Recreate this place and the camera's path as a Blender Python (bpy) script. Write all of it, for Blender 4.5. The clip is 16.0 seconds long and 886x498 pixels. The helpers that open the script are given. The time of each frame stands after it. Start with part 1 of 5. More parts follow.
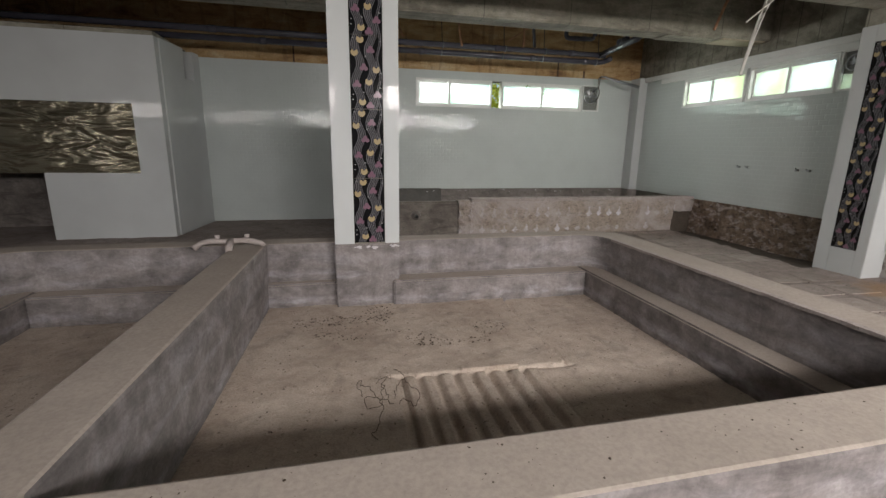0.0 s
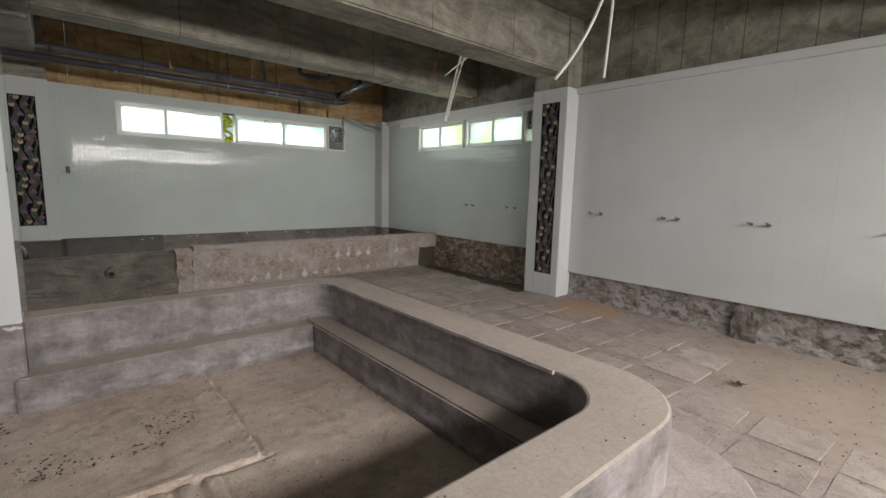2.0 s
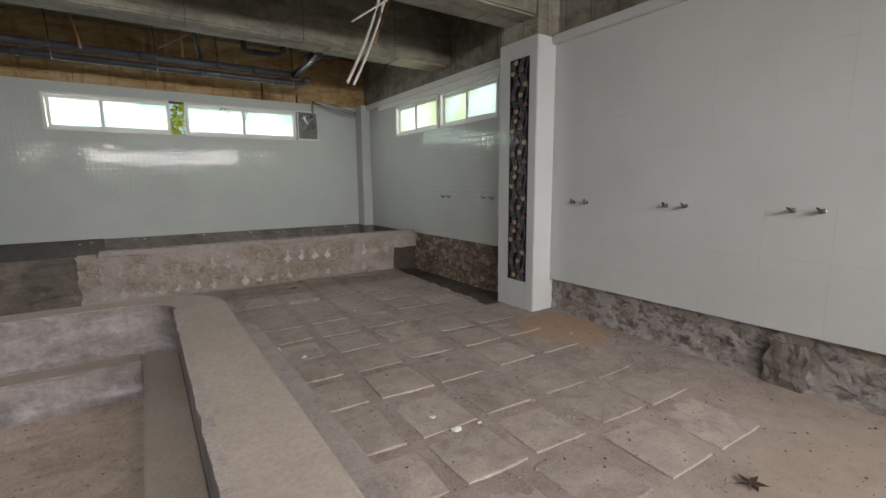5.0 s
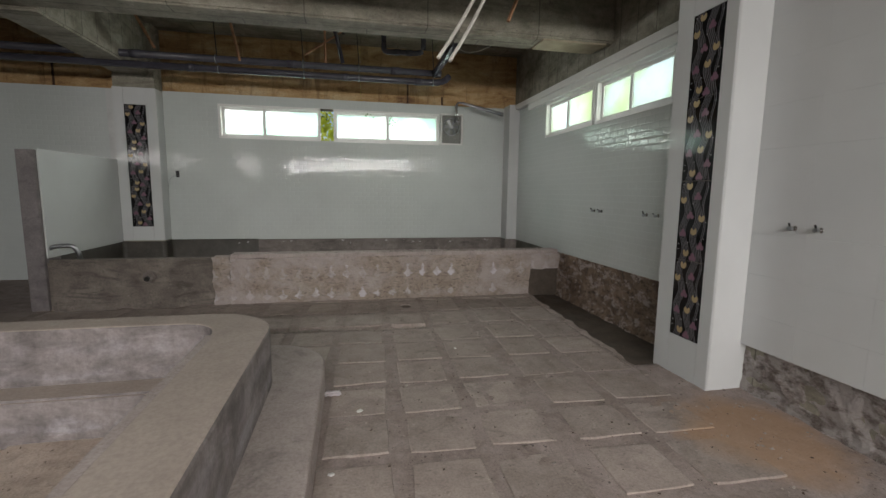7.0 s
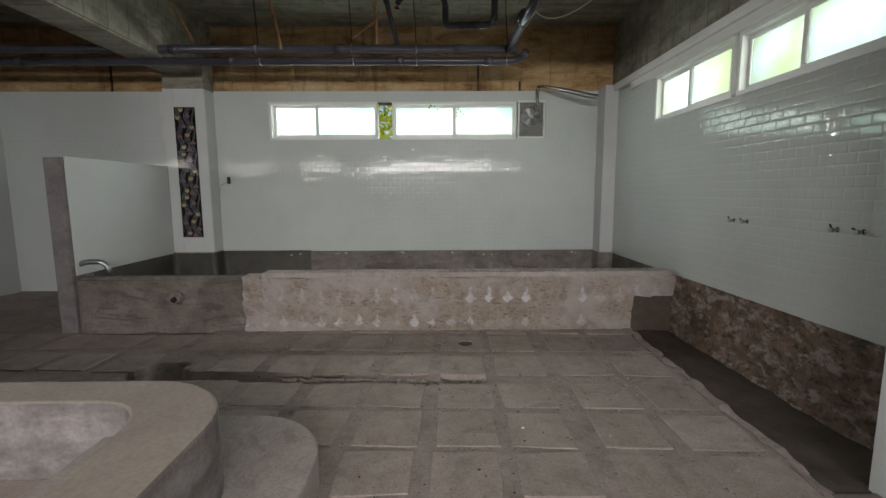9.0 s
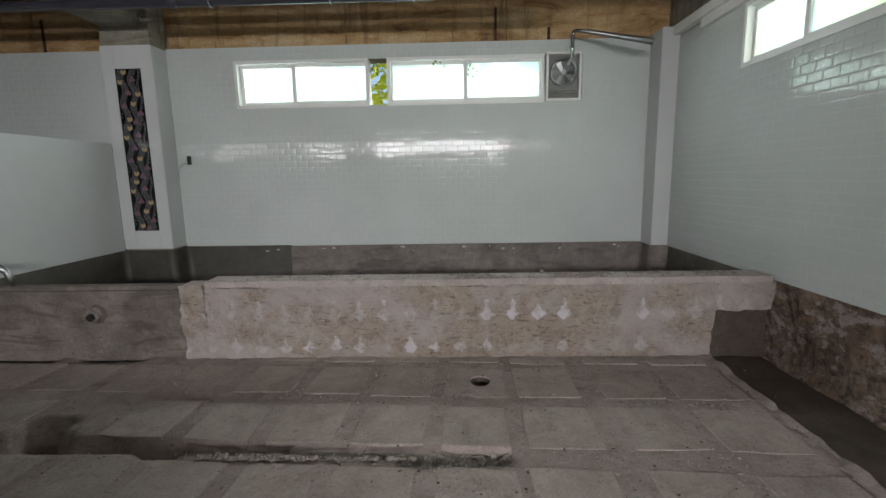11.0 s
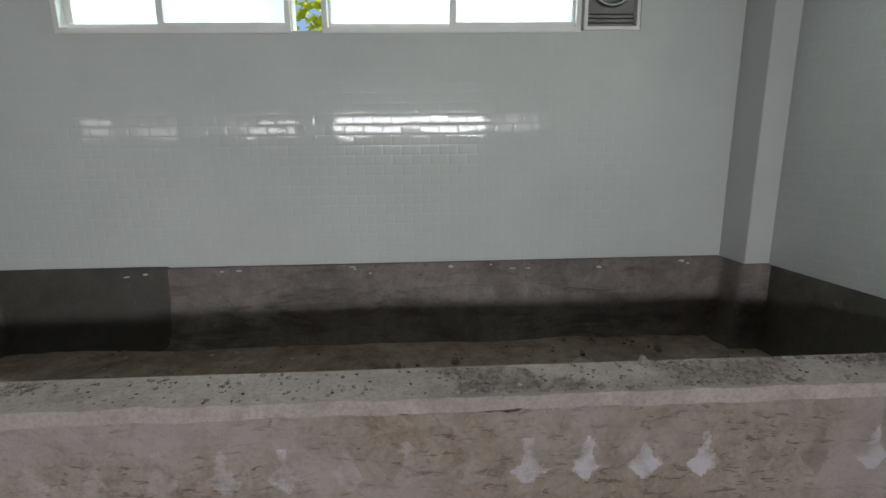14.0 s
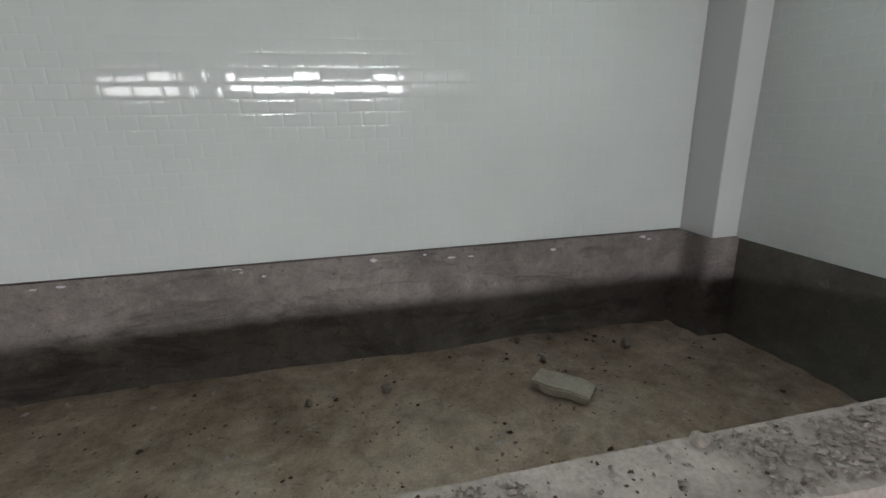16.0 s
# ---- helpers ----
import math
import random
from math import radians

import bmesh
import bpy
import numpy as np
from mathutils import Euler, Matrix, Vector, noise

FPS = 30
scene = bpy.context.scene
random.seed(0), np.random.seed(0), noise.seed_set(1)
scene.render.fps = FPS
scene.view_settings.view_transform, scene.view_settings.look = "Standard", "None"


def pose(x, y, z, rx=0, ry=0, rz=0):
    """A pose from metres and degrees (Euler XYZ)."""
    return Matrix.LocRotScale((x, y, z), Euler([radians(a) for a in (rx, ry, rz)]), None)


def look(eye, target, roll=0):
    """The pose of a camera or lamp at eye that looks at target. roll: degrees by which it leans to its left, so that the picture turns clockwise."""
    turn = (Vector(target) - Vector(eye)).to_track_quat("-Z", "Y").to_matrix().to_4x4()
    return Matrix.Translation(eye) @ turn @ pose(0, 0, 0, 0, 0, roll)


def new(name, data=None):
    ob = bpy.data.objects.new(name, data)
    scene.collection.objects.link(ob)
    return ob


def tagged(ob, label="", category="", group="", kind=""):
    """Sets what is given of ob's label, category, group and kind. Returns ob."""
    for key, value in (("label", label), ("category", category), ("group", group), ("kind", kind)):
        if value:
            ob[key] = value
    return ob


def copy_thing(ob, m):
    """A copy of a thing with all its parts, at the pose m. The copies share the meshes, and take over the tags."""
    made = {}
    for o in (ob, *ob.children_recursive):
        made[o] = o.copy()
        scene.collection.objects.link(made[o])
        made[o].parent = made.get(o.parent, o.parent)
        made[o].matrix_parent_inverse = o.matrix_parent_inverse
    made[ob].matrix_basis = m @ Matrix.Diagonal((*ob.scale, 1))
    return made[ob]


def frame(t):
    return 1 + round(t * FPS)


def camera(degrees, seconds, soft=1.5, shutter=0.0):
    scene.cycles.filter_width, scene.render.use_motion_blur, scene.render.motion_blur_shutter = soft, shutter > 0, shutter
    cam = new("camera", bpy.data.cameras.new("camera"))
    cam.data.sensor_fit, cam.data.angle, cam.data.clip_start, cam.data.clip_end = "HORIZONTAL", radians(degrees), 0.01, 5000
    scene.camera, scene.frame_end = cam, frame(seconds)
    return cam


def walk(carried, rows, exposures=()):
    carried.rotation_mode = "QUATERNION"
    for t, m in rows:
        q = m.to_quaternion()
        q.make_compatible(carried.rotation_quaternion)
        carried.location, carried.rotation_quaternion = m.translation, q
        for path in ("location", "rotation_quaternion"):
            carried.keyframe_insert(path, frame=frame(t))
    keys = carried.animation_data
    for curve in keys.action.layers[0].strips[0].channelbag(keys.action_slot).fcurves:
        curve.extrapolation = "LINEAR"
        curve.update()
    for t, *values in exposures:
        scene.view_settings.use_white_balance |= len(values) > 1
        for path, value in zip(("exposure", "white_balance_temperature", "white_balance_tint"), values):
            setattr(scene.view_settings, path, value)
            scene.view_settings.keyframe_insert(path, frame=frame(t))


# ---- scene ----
# ---- camera ----
cam = camera(89.9, 16.0)
PATH = [
    (0, (-0.06, 0.209, 1.438), (0.383, 2.105, 0.982), 1.0),
    (0.5, (0.051, 0.271, 1.442), (0.838, 2.061, 1.021), 0.4),
    (1, (0.217, 0.398, 1.457), (1.297, 2.039, 1.077), 0.4),
    (1.5, (0.404, 0.444, 1.456), (1.663, 1.964, 1.128), 0.7),
    (2, (0.71, 0.41, 1.468), (1.999, 1.914, 1.196), 1.4),
    (2.5, (0.994, 0.421, 1.437), (2.369, 1.842, 1.135), 0.9),
    (3, (1.314, 0.463, 1.439), (2.81, 1.758, 1.146), 0.6),
    (3.2, (1.446, 0.46, 1.45), (2.946, 1.749, 1.156), 0.4),
    (5.3, (2.641, 0.725, 1.369), (3.635, 2.436, 1.078), 0.4),
    (5.5, (2.742, 0.779, 1.381), (3.67, 2.526, 1.088), 1.2),
    (6, (3.009, 0.98, 1.372), (3.818, 2.782, 1.057), 1.9),
    (6.5, (3.212, 1.209, 1.378), (3.852, 3.081, 1.085), 0.9),
    (7, (3.412, 1.419, 1.374), (3.816, 3.361, 1.119), 0.7),
    (7.5, (3.523, 1.7, 1.369), (3.807, 3.666, 1.134), 0.5),
    (8, (3.584, 1.991, 1.398), (3.816, 3.961, 1.147), -0.3),
    (8.5, (3.696, 2.291, 1.402), (3.798, 4.272, 1.145), 0.1),
    (8.7, (3.746, 2.407, 1.41), (3.803, 4.391, 1.161), 0.1),
    (11, (3.891, 3.837, 1.349), (3.837, 5.811, 1.032), -1.0),
    (11.5, (3.883, 4.146, 1.339), (3.791, 6.113, 0.989), -1.6),
    (12, (3.918, 4.501, 1.334), (3.797, 6.46, 0.951), -1.7),
    (12.5, (3.875, 4.864, 1.32), (3.86, 6.821, 0.91), -1.8),
    (13, (3.838, 5.193, 1.329), (3.849, 7.151, 0.926), -2.0),
    (13.5, (3.839, 5.517, 1.346), (3.803, 7.478, 0.957), -1.2),
    (14, (3.807, 5.809, 1.314), (3.889, 7.769, 0.924), -0.8),
    (14.5, (3.752, 6.074, 1.323), (4.016, 8.006, 0.88), -1.0),
    (15, (3.788, 6.309, 1.281), (4.18, 8.215, 0.82), -1.6),
    (15.5, (3.871, 6.498, 1.293), (4.388, 8.361, 0.782), -1.7),
    (16, (3.852, 6.554, 1.29), (4.276, 8.431, 0.745), -1.3),
]
walk(cam, [(t, look(eye, target, roll)) for t, eye, target, roll in PATH],
     [(0, 0.08, 6500, 10), (3, -0.09, 6500, 10), (5.5, -0.13, 6500, 10), (8.5, -0.05, 6450, 10), (11, 0.15, 6200, 10), (13.5, 0.1, 6150, 10), (14.5, -0.08, 6150, 10), (15, 0.15, 6150, 10), (15.5, 0.2, 6150, 10), (16, 0.42, 6150, 10)])

# ---- world and light ----
world = bpy.data.worlds.new("world")
scene.world = world
world.use_nodes = True
wn = world.node_tree.nodes
sky = wn.new("ShaderNodeTexSky")
sky.sky_type, sky.sun_disc = "NISHITA", False
sky.sun_elevation, sky.sun_rotation = radians(42.7), radians(-90)
wn["Background"].inputs[1].default_value = 0.15
world.node_tree.links.new(sky.outputs[0], wn["Background"].inputs[0])
sun = new("sun", bpy.data.lights.new("sun", "SUN"))
sun.data.energy, sun.data.angle, sun.data.color = 5.0, radians(0.6), (1, 0.95, 0.88)
sun.matrix_world = look((-24, 10.5, 24), (2, 10.5, 0))
scene.view_settings.exposure = 0.0


def window_light(loc, target, w, h, power, colour=(1, 1, 1), spread=180):
    ob = new("window_light", bpy.data.lights.new("window_light", "AREA"))
    ob.data.shape, ob.data.size, ob.data.size_y = "RECTANGLE", w, h
    ob.data.energy, ob.data.color, ob.data.spread = power, colour, radians(spread)
    ob.matrix_world = look(loc, target)
    return ob


SOUTH = -2.2
WEST = -9.0
S_OPEN = [(-7.3, -5.6), (-4.9, -2.55), (-1.8, -0.1), (1.05, 3.3), (3.45, 5.85)]
for a, b in S_OPEN:
    near = 0.95 if a > 3 else (1.0 if a > 0 else (0.45 if a > -2 else 0.24))
    window_light(((a + b) / 2, SOUTH - 0.12, 2.42), ((a + b) / 2, 5, -1.3), b - a, 0.52, 47 * near * (b - a), (1.0, 0.955, 0.92), 118)
for a, b in [(1.5, 2.9), (3.2, 4.86)]:
    window_light(((a + b) / 2, 9.32, 2.42), ((a + b) / 2, 6.9, 0.4), b - a, 0.44, 33, (0.97, 1.0, 0.96), 180)
for a, b in [(6.43, 7.66), (4.74, 6.27)]:
    window_light((6.52, (a + b) / 2, 2.44), (3.5, (a + b) / 2, 1.2), b - a, 0.44, 14, (0.96, 1.0, 0.88), 180)


# ---- materials ----
def mat(name, rough=0.6, metal=0.0):
    m = bpy.data.materials.new(name)
    m.use_nodes = True
    b = m.node_tree.nodes["Principled BSDF"]
    b.inputs["Roughness"].default_value, b.inputs["Metallic"].default_value = rough, metal
    return m


def nd(m, kind, **kw):
    n = m.node_tree.nodes.new(kind)
    for k, v in kw.items():
        n.inputs[k.replace("_", " ")].default_value = v
    return n


def ln(m, a, b):
    m.node_tree.links.new(a, b)


def coords(m, kind="Object", scale=None):
    c = nd(m, "ShaderNodeTexCoord")
    out = c.outputs[kind]
    if scale:
        mp = nd(m, "ShaderNodeMapping", Scale=scale)
        ln(m, out, mp.inputs[0])
        out = mp.outputs[0]
    return out


def world_coords(m, scale=None):
    g = nd(m, "ShaderNodeNewGeometry")
    out = g.outputs["Position"]
    if scale:
        mp = nd(m, "ShaderNodeMapping", Scale=scale)
        ln(m, out, mp.inputs[0])
        out = mp.outputs[0]
    return out


def noise_of(m, co, scale, detail=6.0, rough=0.6, distort=0.0):
    n = nd(m, "ShaderNodeTexNoise", Scale=scale, Detail=detail, Roughness=rough, Distortion=distort)
    ln(m, co, n.inputs["Vector"])
    return n.outputs["Fac"]


def ramp(m, fac, stops):
    r = nd(m, "ShaderNodeValToRGB")
    el = r.color_ramp.elements
    while len(el) < len(stops):
        el.new(0.5)
    for e, (p, c) in zip(el, stops):
        e.position = p
        e.color = (*c, 1) if len(c) == 3 else c
    ln(m, fac, r.inputs[0])
    return r.outputs[0]


def grey(p, v):
    return (p, (v, v, v))


def mix(m, fac, a, b, mode="MIX"):
    n = nd(m, "ShaderNodeMix")
    n.data_type, n.blend_type = "RGBA", mode
    for s, v in ((n.inputs[0], fac), (n.inputs[6], a), (n.inputs[7], b)):
        if hasattr(v, "is_output"):
            ln(m, v, s)
        elif isinstance(v, tuple):
            s.default_value = (*v, 1)
        else:
            s.default_value = v
    return n.outputs[2]


def math_of(m, op, a, b=None, c=None):
    n = nd(m, "ShaderNodeMath")
    n.operation = op
    for s, v in zip(n.inputs, (a, b, c)):
        if v is None:
            continue
        if hasattr(v, "is_output"):
            ln(m, v, s)
        else:
            s.default_value = v
    return n.outputs[0]


def bump(m, heights, dist=0.01):
    """heights: list of (output, strength in metres)."""
    b = m.node_tree.nodes["Principled BSDF"]
    prev = None
    for h, d in heights:
        n = nd(m, "ShaderNodeBump", Strength=1.0, Distance=d)
        ln(m, h, n.inputs["Height"])
        if prev:
            ln(m, prev, n.inputs["Normal"])
        prev = n.outputs[0]
    ln(m, prev, b.inputs["Normal"])


def concrete(name, dark, mid, light, rough=0.9, scale=1.0, relief=0.004, spots=0.5):
    """Cement surface: broad stains, mottling, grain, pits."""
    m = mat(name, rough)
    co = world_coords(m)
    big = noise_of(m, co, 1.3 * scale, 5, 0.62, 0.6)
    med = noise_of(m, co, 7.0 * scale, 7, 0.68, 0.3)
    fine = noise_of(m, co, 70.0 * scale, 4, 0.7)
    c = ramp(m, big, [(0.3, dark), (0.5, mid), (0.72, light)])
    c2 = ramp(m, med, [(0.32, dark), (0.55, mid), (0.75, light)])
    c = mix(m, 0.5, c, c2)
    c = mix(m, 0.4, c, ramp(m, fine, [grey(0.36, 0.5), grey(0.58, 1.05)]), "MULTIPLY")
    chips = ramp(m, noise_of(m, world_coords(m, (1, 1.6, 1)), 19.0 * scale, 6, 0.65, 1.2), [grey(0.63, 0.0), grey(0.69, 0.55)])
    c = mix(m, chips, c, tuple(v * 0.55 for v in dark))
    worn = ramp(m, noise_of(m, co, 3.1 * scale, 9, 0.72, 1.0), [grey(0.36, 0.62), grey(0.47, 1.0), grey(0.6, 1.0), grey(0.68, 0.72)])
    c = mix(m, 0.6, c, worn, "MULTIPLY")
    pits = ramp(m, noise_of(m, co, 12 * scale, 6, 0.7, 0.8), [grey(0.30, 1.0), grey(0.35, 0.0)])
    c = mix(m, math_of(m, "MULTIPLY", pits, min(0.5, spots)), c, tuple(v * 1.2 for v in light))
    sp = ramp(m, noise_of(m, co, 24 * scale, 3, 0.5), [grey(0.66, 0.0), grey(0.72, 1.0)])
    c = mix(m, math_of(m, "MULTIPLY", sp, spots), c, tuple(v * 0.45 for v in dark))
    ln(m, c, m.node_tree.nodes["Principled BSDF"].inputs["Base Color"])
    bump(m, [(med, relief), (noise_of(m, co, 28.0 * scale, 5, 0.7), relief * 0.3), (fine, relief * 0.2)])
    return m


def gloss_tile(name, colour, cols=3, rows=4, w=0.40, h=0.28, relief=0.0012, tilt=0.0, level=0.3):
    """Glazed wall tile with a pressed running-brick relief; object coordinates, x along and z up."""
    m = mat(name, 0.07)
    b = m.node_tree.nodes["Principled BSDF"]
    co = coords(m)
    sep = nd(m, "ShaderNodeSeparateXYZ")
    ln(m, co, sep.inputs[0])
    v = math_of(m, "MULTIPLY_ADD", sep.outputs[2], rows / h, 0.0)
    row = math_of(m, "FLOOR", v)
    vf = math_of(m, "FRACT", v)
    off = math_of(m, "MULTIPLY", math_of(m, "MODULO", row, 2.0), 0.5)
    u = math_of(m, "FRACT", math_of(m, "MULTIPLY_ADD", sep.outputs[0], cols / w, off))

    def pillow(f, p):
        d = math_of(m, "ABSOLUTE", math_of(m, "MULTIPLY_ADD", f, 2.0, -1.0))
        return math_of(m, "SUBTRACT", 1.0, math_of(m, "POWER", d, p))
    hgt = math_of(m, "MULTIPLY", pillow(u, 30.0), pillow(vf, 18.0))
    dirt = noise_of(m, world_coords(m), 1.1, 5, 0.6)
    c = mix(m, ramp(m, dirt, [grey(0.4, 0.0), grey(0.75, 1.0)]), colour, tuple(x * 0.9 for x in colour))
    ln(m, c, b.inputs["Base Color"])
    ln(m, ramp(m, noise_of(m, world_coords(m), 5.0, 6, 0.7), [grey(0.35, 0.006), grey(0.8, 0.02)]), b.inputs["Roughness"])
    if tilt:
        cell = nd(m, "ShaderNodeCombineXYZ")
        ln(m, math_of(m, "FLOOR", math_of(m, "MULTIPLY_ADD", sep.outputs[0], cols / w, off)), cell.inputs[0])
        ln(m, row, cell.inputs[1])
        ln(m, math_of(m, "MULTIPLY", nd(m, "ShaderNodeObjectInfo").outputs["Random"], 97.0), cell.inputs[2])
        wn_ = nd(m, "ShaderNodeTexWhiteNoise")
        ln(m, cell.outputs[0], wn_.inputs["Vector"])
        lean = nd(m, "ShaderNodeVectorMath")
        lean.operation = "MULTIPLY_ADD"
        ln(m, wn_.outputs["Color"], lean.inputs[0])
        lean.inputs[1].default_value = (2, 2, 2)
        lean.inputs[2].default_value = (-1, -1, -1)
        for k, other in enumerate((lean.outputs[0], lean.outputs[0], None)):
            nx_ = nd(m, "ShaderNodeVectorMath")
            nx_.operation = "MULTIPLY"
            ln(m, lean.outputs[0] if k == 0 else cube, nx_.inputs[0])
            if other:
                ln(m, other, nx_.inputs[1])
            else:
                nx_.inputs[1].default_value = (tilt, tilt, tilt)
            cube = nx_.outputs[0]
        # each pressed brick is flat with softly rounded edges

        def edge(f, p, slope):
            d = math_of(m, "MULTIPLY_ADD", f, 2.0, -1.0)
            k = math_of(m, "POWER", math_of(m, "ABSOLUTE", d), p)
            return math_of(m, "MULTIPLY", math_of(m, "MULTIPLY", k, math_of(m, "SIGN", d)), slope)
        face = nd(m, "ShaderNodeCombineXYZ")
        ln(m, edge(u, 8.0, 0.2), face.inputs[0])
        face.inputs[1].default_value = -1.0
        ln(m, edge(vf, 6.0, 0.2), face.inputs[2])
        add = nd(m, "ShaderNodeVectorMath")
        add.operation = "ADD"
        ln(m, face.outputs[0], add.inputs[0])
        ln(m, cube, add.inputs[1])
        turn = nd(m, "ShaderNodeVectorTransform")
        turn.vector_type, turn.convert_from, turn.convert_to = "NORMAL", "OBJECT", "WORLD"
        ln(m, add.outputs[0], turn.inputs[0])
        ln(m, turn.outputs[0], b.inputs["Normal"])
        flat = math_of(m, "MULTIPLY", math_of(m, "LESS_THAN", math_of(m, "ABSOLUTE", math_of(m, "ADD", u, -0.5)), 0.445), math_of(m, "LESS_THAN", math_of(m, "ABSOLUTE", math_of(m, "ADD", vf, -0.5)), 0.405))
        ln(m, math_of(m, "MULTIPLY_ADD", flat, level * (1.0 if level < 0.4 else 0.55), level * (0.0 if level < 0.4 else 0.45)), b.inputs["Specular IOR Level"])
    else:
        b.inputs["Specular IOR Level"].default_value = 0.17
        bump(m, [(noise_of(m, world_coords(m), 2.2, 2, 0.5), 0.002), (hgt, relief)])
    return m


def metal_of(name, colour, rough, wear=0.3):
    m = mat(name, rough, 1.0)
    n = noise_of(m, world_coords(m), 30, 5, 0.7)
    ln(m, mix(m, ramp(m, n, [grey(0.4, 0.0), grey(0.7, wear)]), colour, tuple(x * 0.4 for x in colour)), m.node_tree.nodes["Principled BSDF"].inputs["Base Color"])
    return m


def paint(name, colour, rough=0.4, var=0.12, scale=4.0):
    m = mat(name, rough)
    n = noise_of(m, world_coords(m), scale, 6, 0.7)
    n2 = noise_of(m, world_coords(m), scale * 12, 4, 0.6)
    c = mix(m, ramp(m, n, [grey(0.35, 0.0), grey(0.75, 1.0)]), colour, tuple(x * (1 - 2 * var) for x in colour))
    c = mix(m, ramp(m, n2, [grey(0.6, 0.0), grey(0.8, var * 2)]), c, tuple(x * 0.5 for x in colour))
    ln(m, c, m.node_tree.nodes["Principled BSDF"].inputs["Base Color"])
    bump(m, [(n2, 0.0008)])
    return m


M_TILE = gloss_tile("glazed_tile", (0.555, 0.59, 0.577), tilt=0.011, level=0.2)
M_TILE_EAST = gloss_tile("glazed_tile_east", (0.555, 0.59, 0.577), tilt=0.010, level=0.9)
M_TILE_PLAIN = gloss_tile("glazed_tile_plain", (0.575, 0.59, 0.59), relief=0.0002)
M_GROUT = paint("tile_bedding", (0.16, 0.155, 0.15), 0.9)
M_WHITE_JOINT = paint("white_grout", (0.62, 0.63, 0.62), 0.7)
M_RIM = concrete("dusty_screed", (0.32, 0.27, 0.251), (0.42, 0.365, 0.342), (0.50, 0.44, 0.417), 0.92, 1.0, 0.0012, 0.25)
M_TUBWALL = concrete("grey_render", (0.13, 0.115, 0.118), (0.21, 0.19, 0.19), (0.32, 0.29, 0.285), 0.85, 1.5, 0.003, 0.3)
M_TUBFLOOR = concrete("dirty_screed", (0.36, 0.28, 0.225), (0.52, 0.43, 0.36), (0.63, 0.55, 0.47), 0.95, 1.2, 0.006, 0.9)
def ochre_stain(m, centre, radius, colour):
    """A rusty blotch with a ragged edge, soaked in at one place."""
    b = m.node_tree.nodes["Principled BSDF"]
    old = b.inputs["Base Color"].links[0].from_socket
    co = world_coords(m)
    d = nd(m, "ShaderNodeVectorMath")
    d.operation = "DISTANCE"
    ln(m, co, d.inputs[0])
    d.inputs[1].default_value = centre
    edge = math_of(m, "MULTIPLY_ADD", noise_of(m, co, 3.5, 5, 0.65), -0.9 * radius, math_of(m, "ADD", d.outputs["Value"], 0.45 * radius))
    k = ramp(m, math_of(m, "DIVIDE", edge, radius), [grey(0.55, 0.6), grey(1.0, 0.0)])
    ln(m, mix(m, k, old, colour), b.inputs["Base Color"])


M_FLOOR = concrete("joint_mortar", (0.21, 0.17, 0.15), (0.345, 0.285, 0.262), (0.46, 0.39, 0.364), 0.95, 1.3, 0.008, 0.9)
M_PAD = concrete("mortar_pad", (0.28, 0.23, 0.202), (0.42, 0.355, 0.32), (0.54, 0.465, 0.424), 0.93, 1.0, 0.003, 0.4)
M_RUBBLE = concrete("hacked_mortar", (0.22, 0.18, 0.15), (0.36, 0.30, 0.255), (0.47, 0.41, 0.36), 0.95, 2.0, 0.012, 0.8)
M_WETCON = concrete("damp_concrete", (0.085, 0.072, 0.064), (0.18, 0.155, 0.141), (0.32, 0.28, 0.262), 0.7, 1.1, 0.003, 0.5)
def damp_bands(m, dark):
    """Dark damp patches lying in ragged bands."""
    b = m.node_tree.nodes["Principled BSDF"]
    old = b.inputs["Base Color"].links[0].from_socket
    n = noise_of(m, world_coords(m, (0.8, 0.8, 3.2)), 2.0, 8, 0.7, 0.8)
    ln(m, mix(m, ramp(m, n, [grey(0.38, 0.7), grey(0.5, 0.0)]), old, dark), b.inputs["Base Color"])


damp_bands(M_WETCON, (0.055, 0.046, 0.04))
M_POOLFLOOR = concrete("damp_pool_floor", (0.16, 0.115, 0.085), (0.46, 0.36, 0.28), (0.70, 0.60, 0.51), 0.8, 1.2, 0.004, 0.8)
def shutter_marks(m):
    """Board joints and brown seep stains printed in the concrete by its formwork."""
    b = m.node_tree.nodes["Principled BSDF"]
    old = b.inputs["Base Color"].links[0].from_socket
    bt = nd(m, "ShaderNodeTexBrick", Scale=1.0, Mortar_Size=0.006, Brick_Width=1.2, Row_Height=0.3)
    ln(m, world_coords(m, (1, 1, 1)), bt.inputs["Vector"])
    st = ramp(m, noise_of(m, world_coords(m, (0.7, 1.6, 3)), 1.4, 6, 0.7, 0.7), [grey(0.45, 0.0), grey(0.65, 0.6)])
    c = mix(m, st, old, (0.07, 0.055, 0.04))
    c = mix(m, math_of(m, "MULTIPLY", bt.outputs["Fac"], 0.55), c, (0.03, 0.027, 0.022))
    lime = ramp(m, noise_of(m, world_coords(m, (3, 0.8, 2)), 1.1, 6, 0.72, 0.5), [grey(0.58, 0.0), grey(0.7, 0.5)])
    ln(m, mix(m, lime, c, (0.34, 0.32, 0.27)), b.inputs["Base Color"])


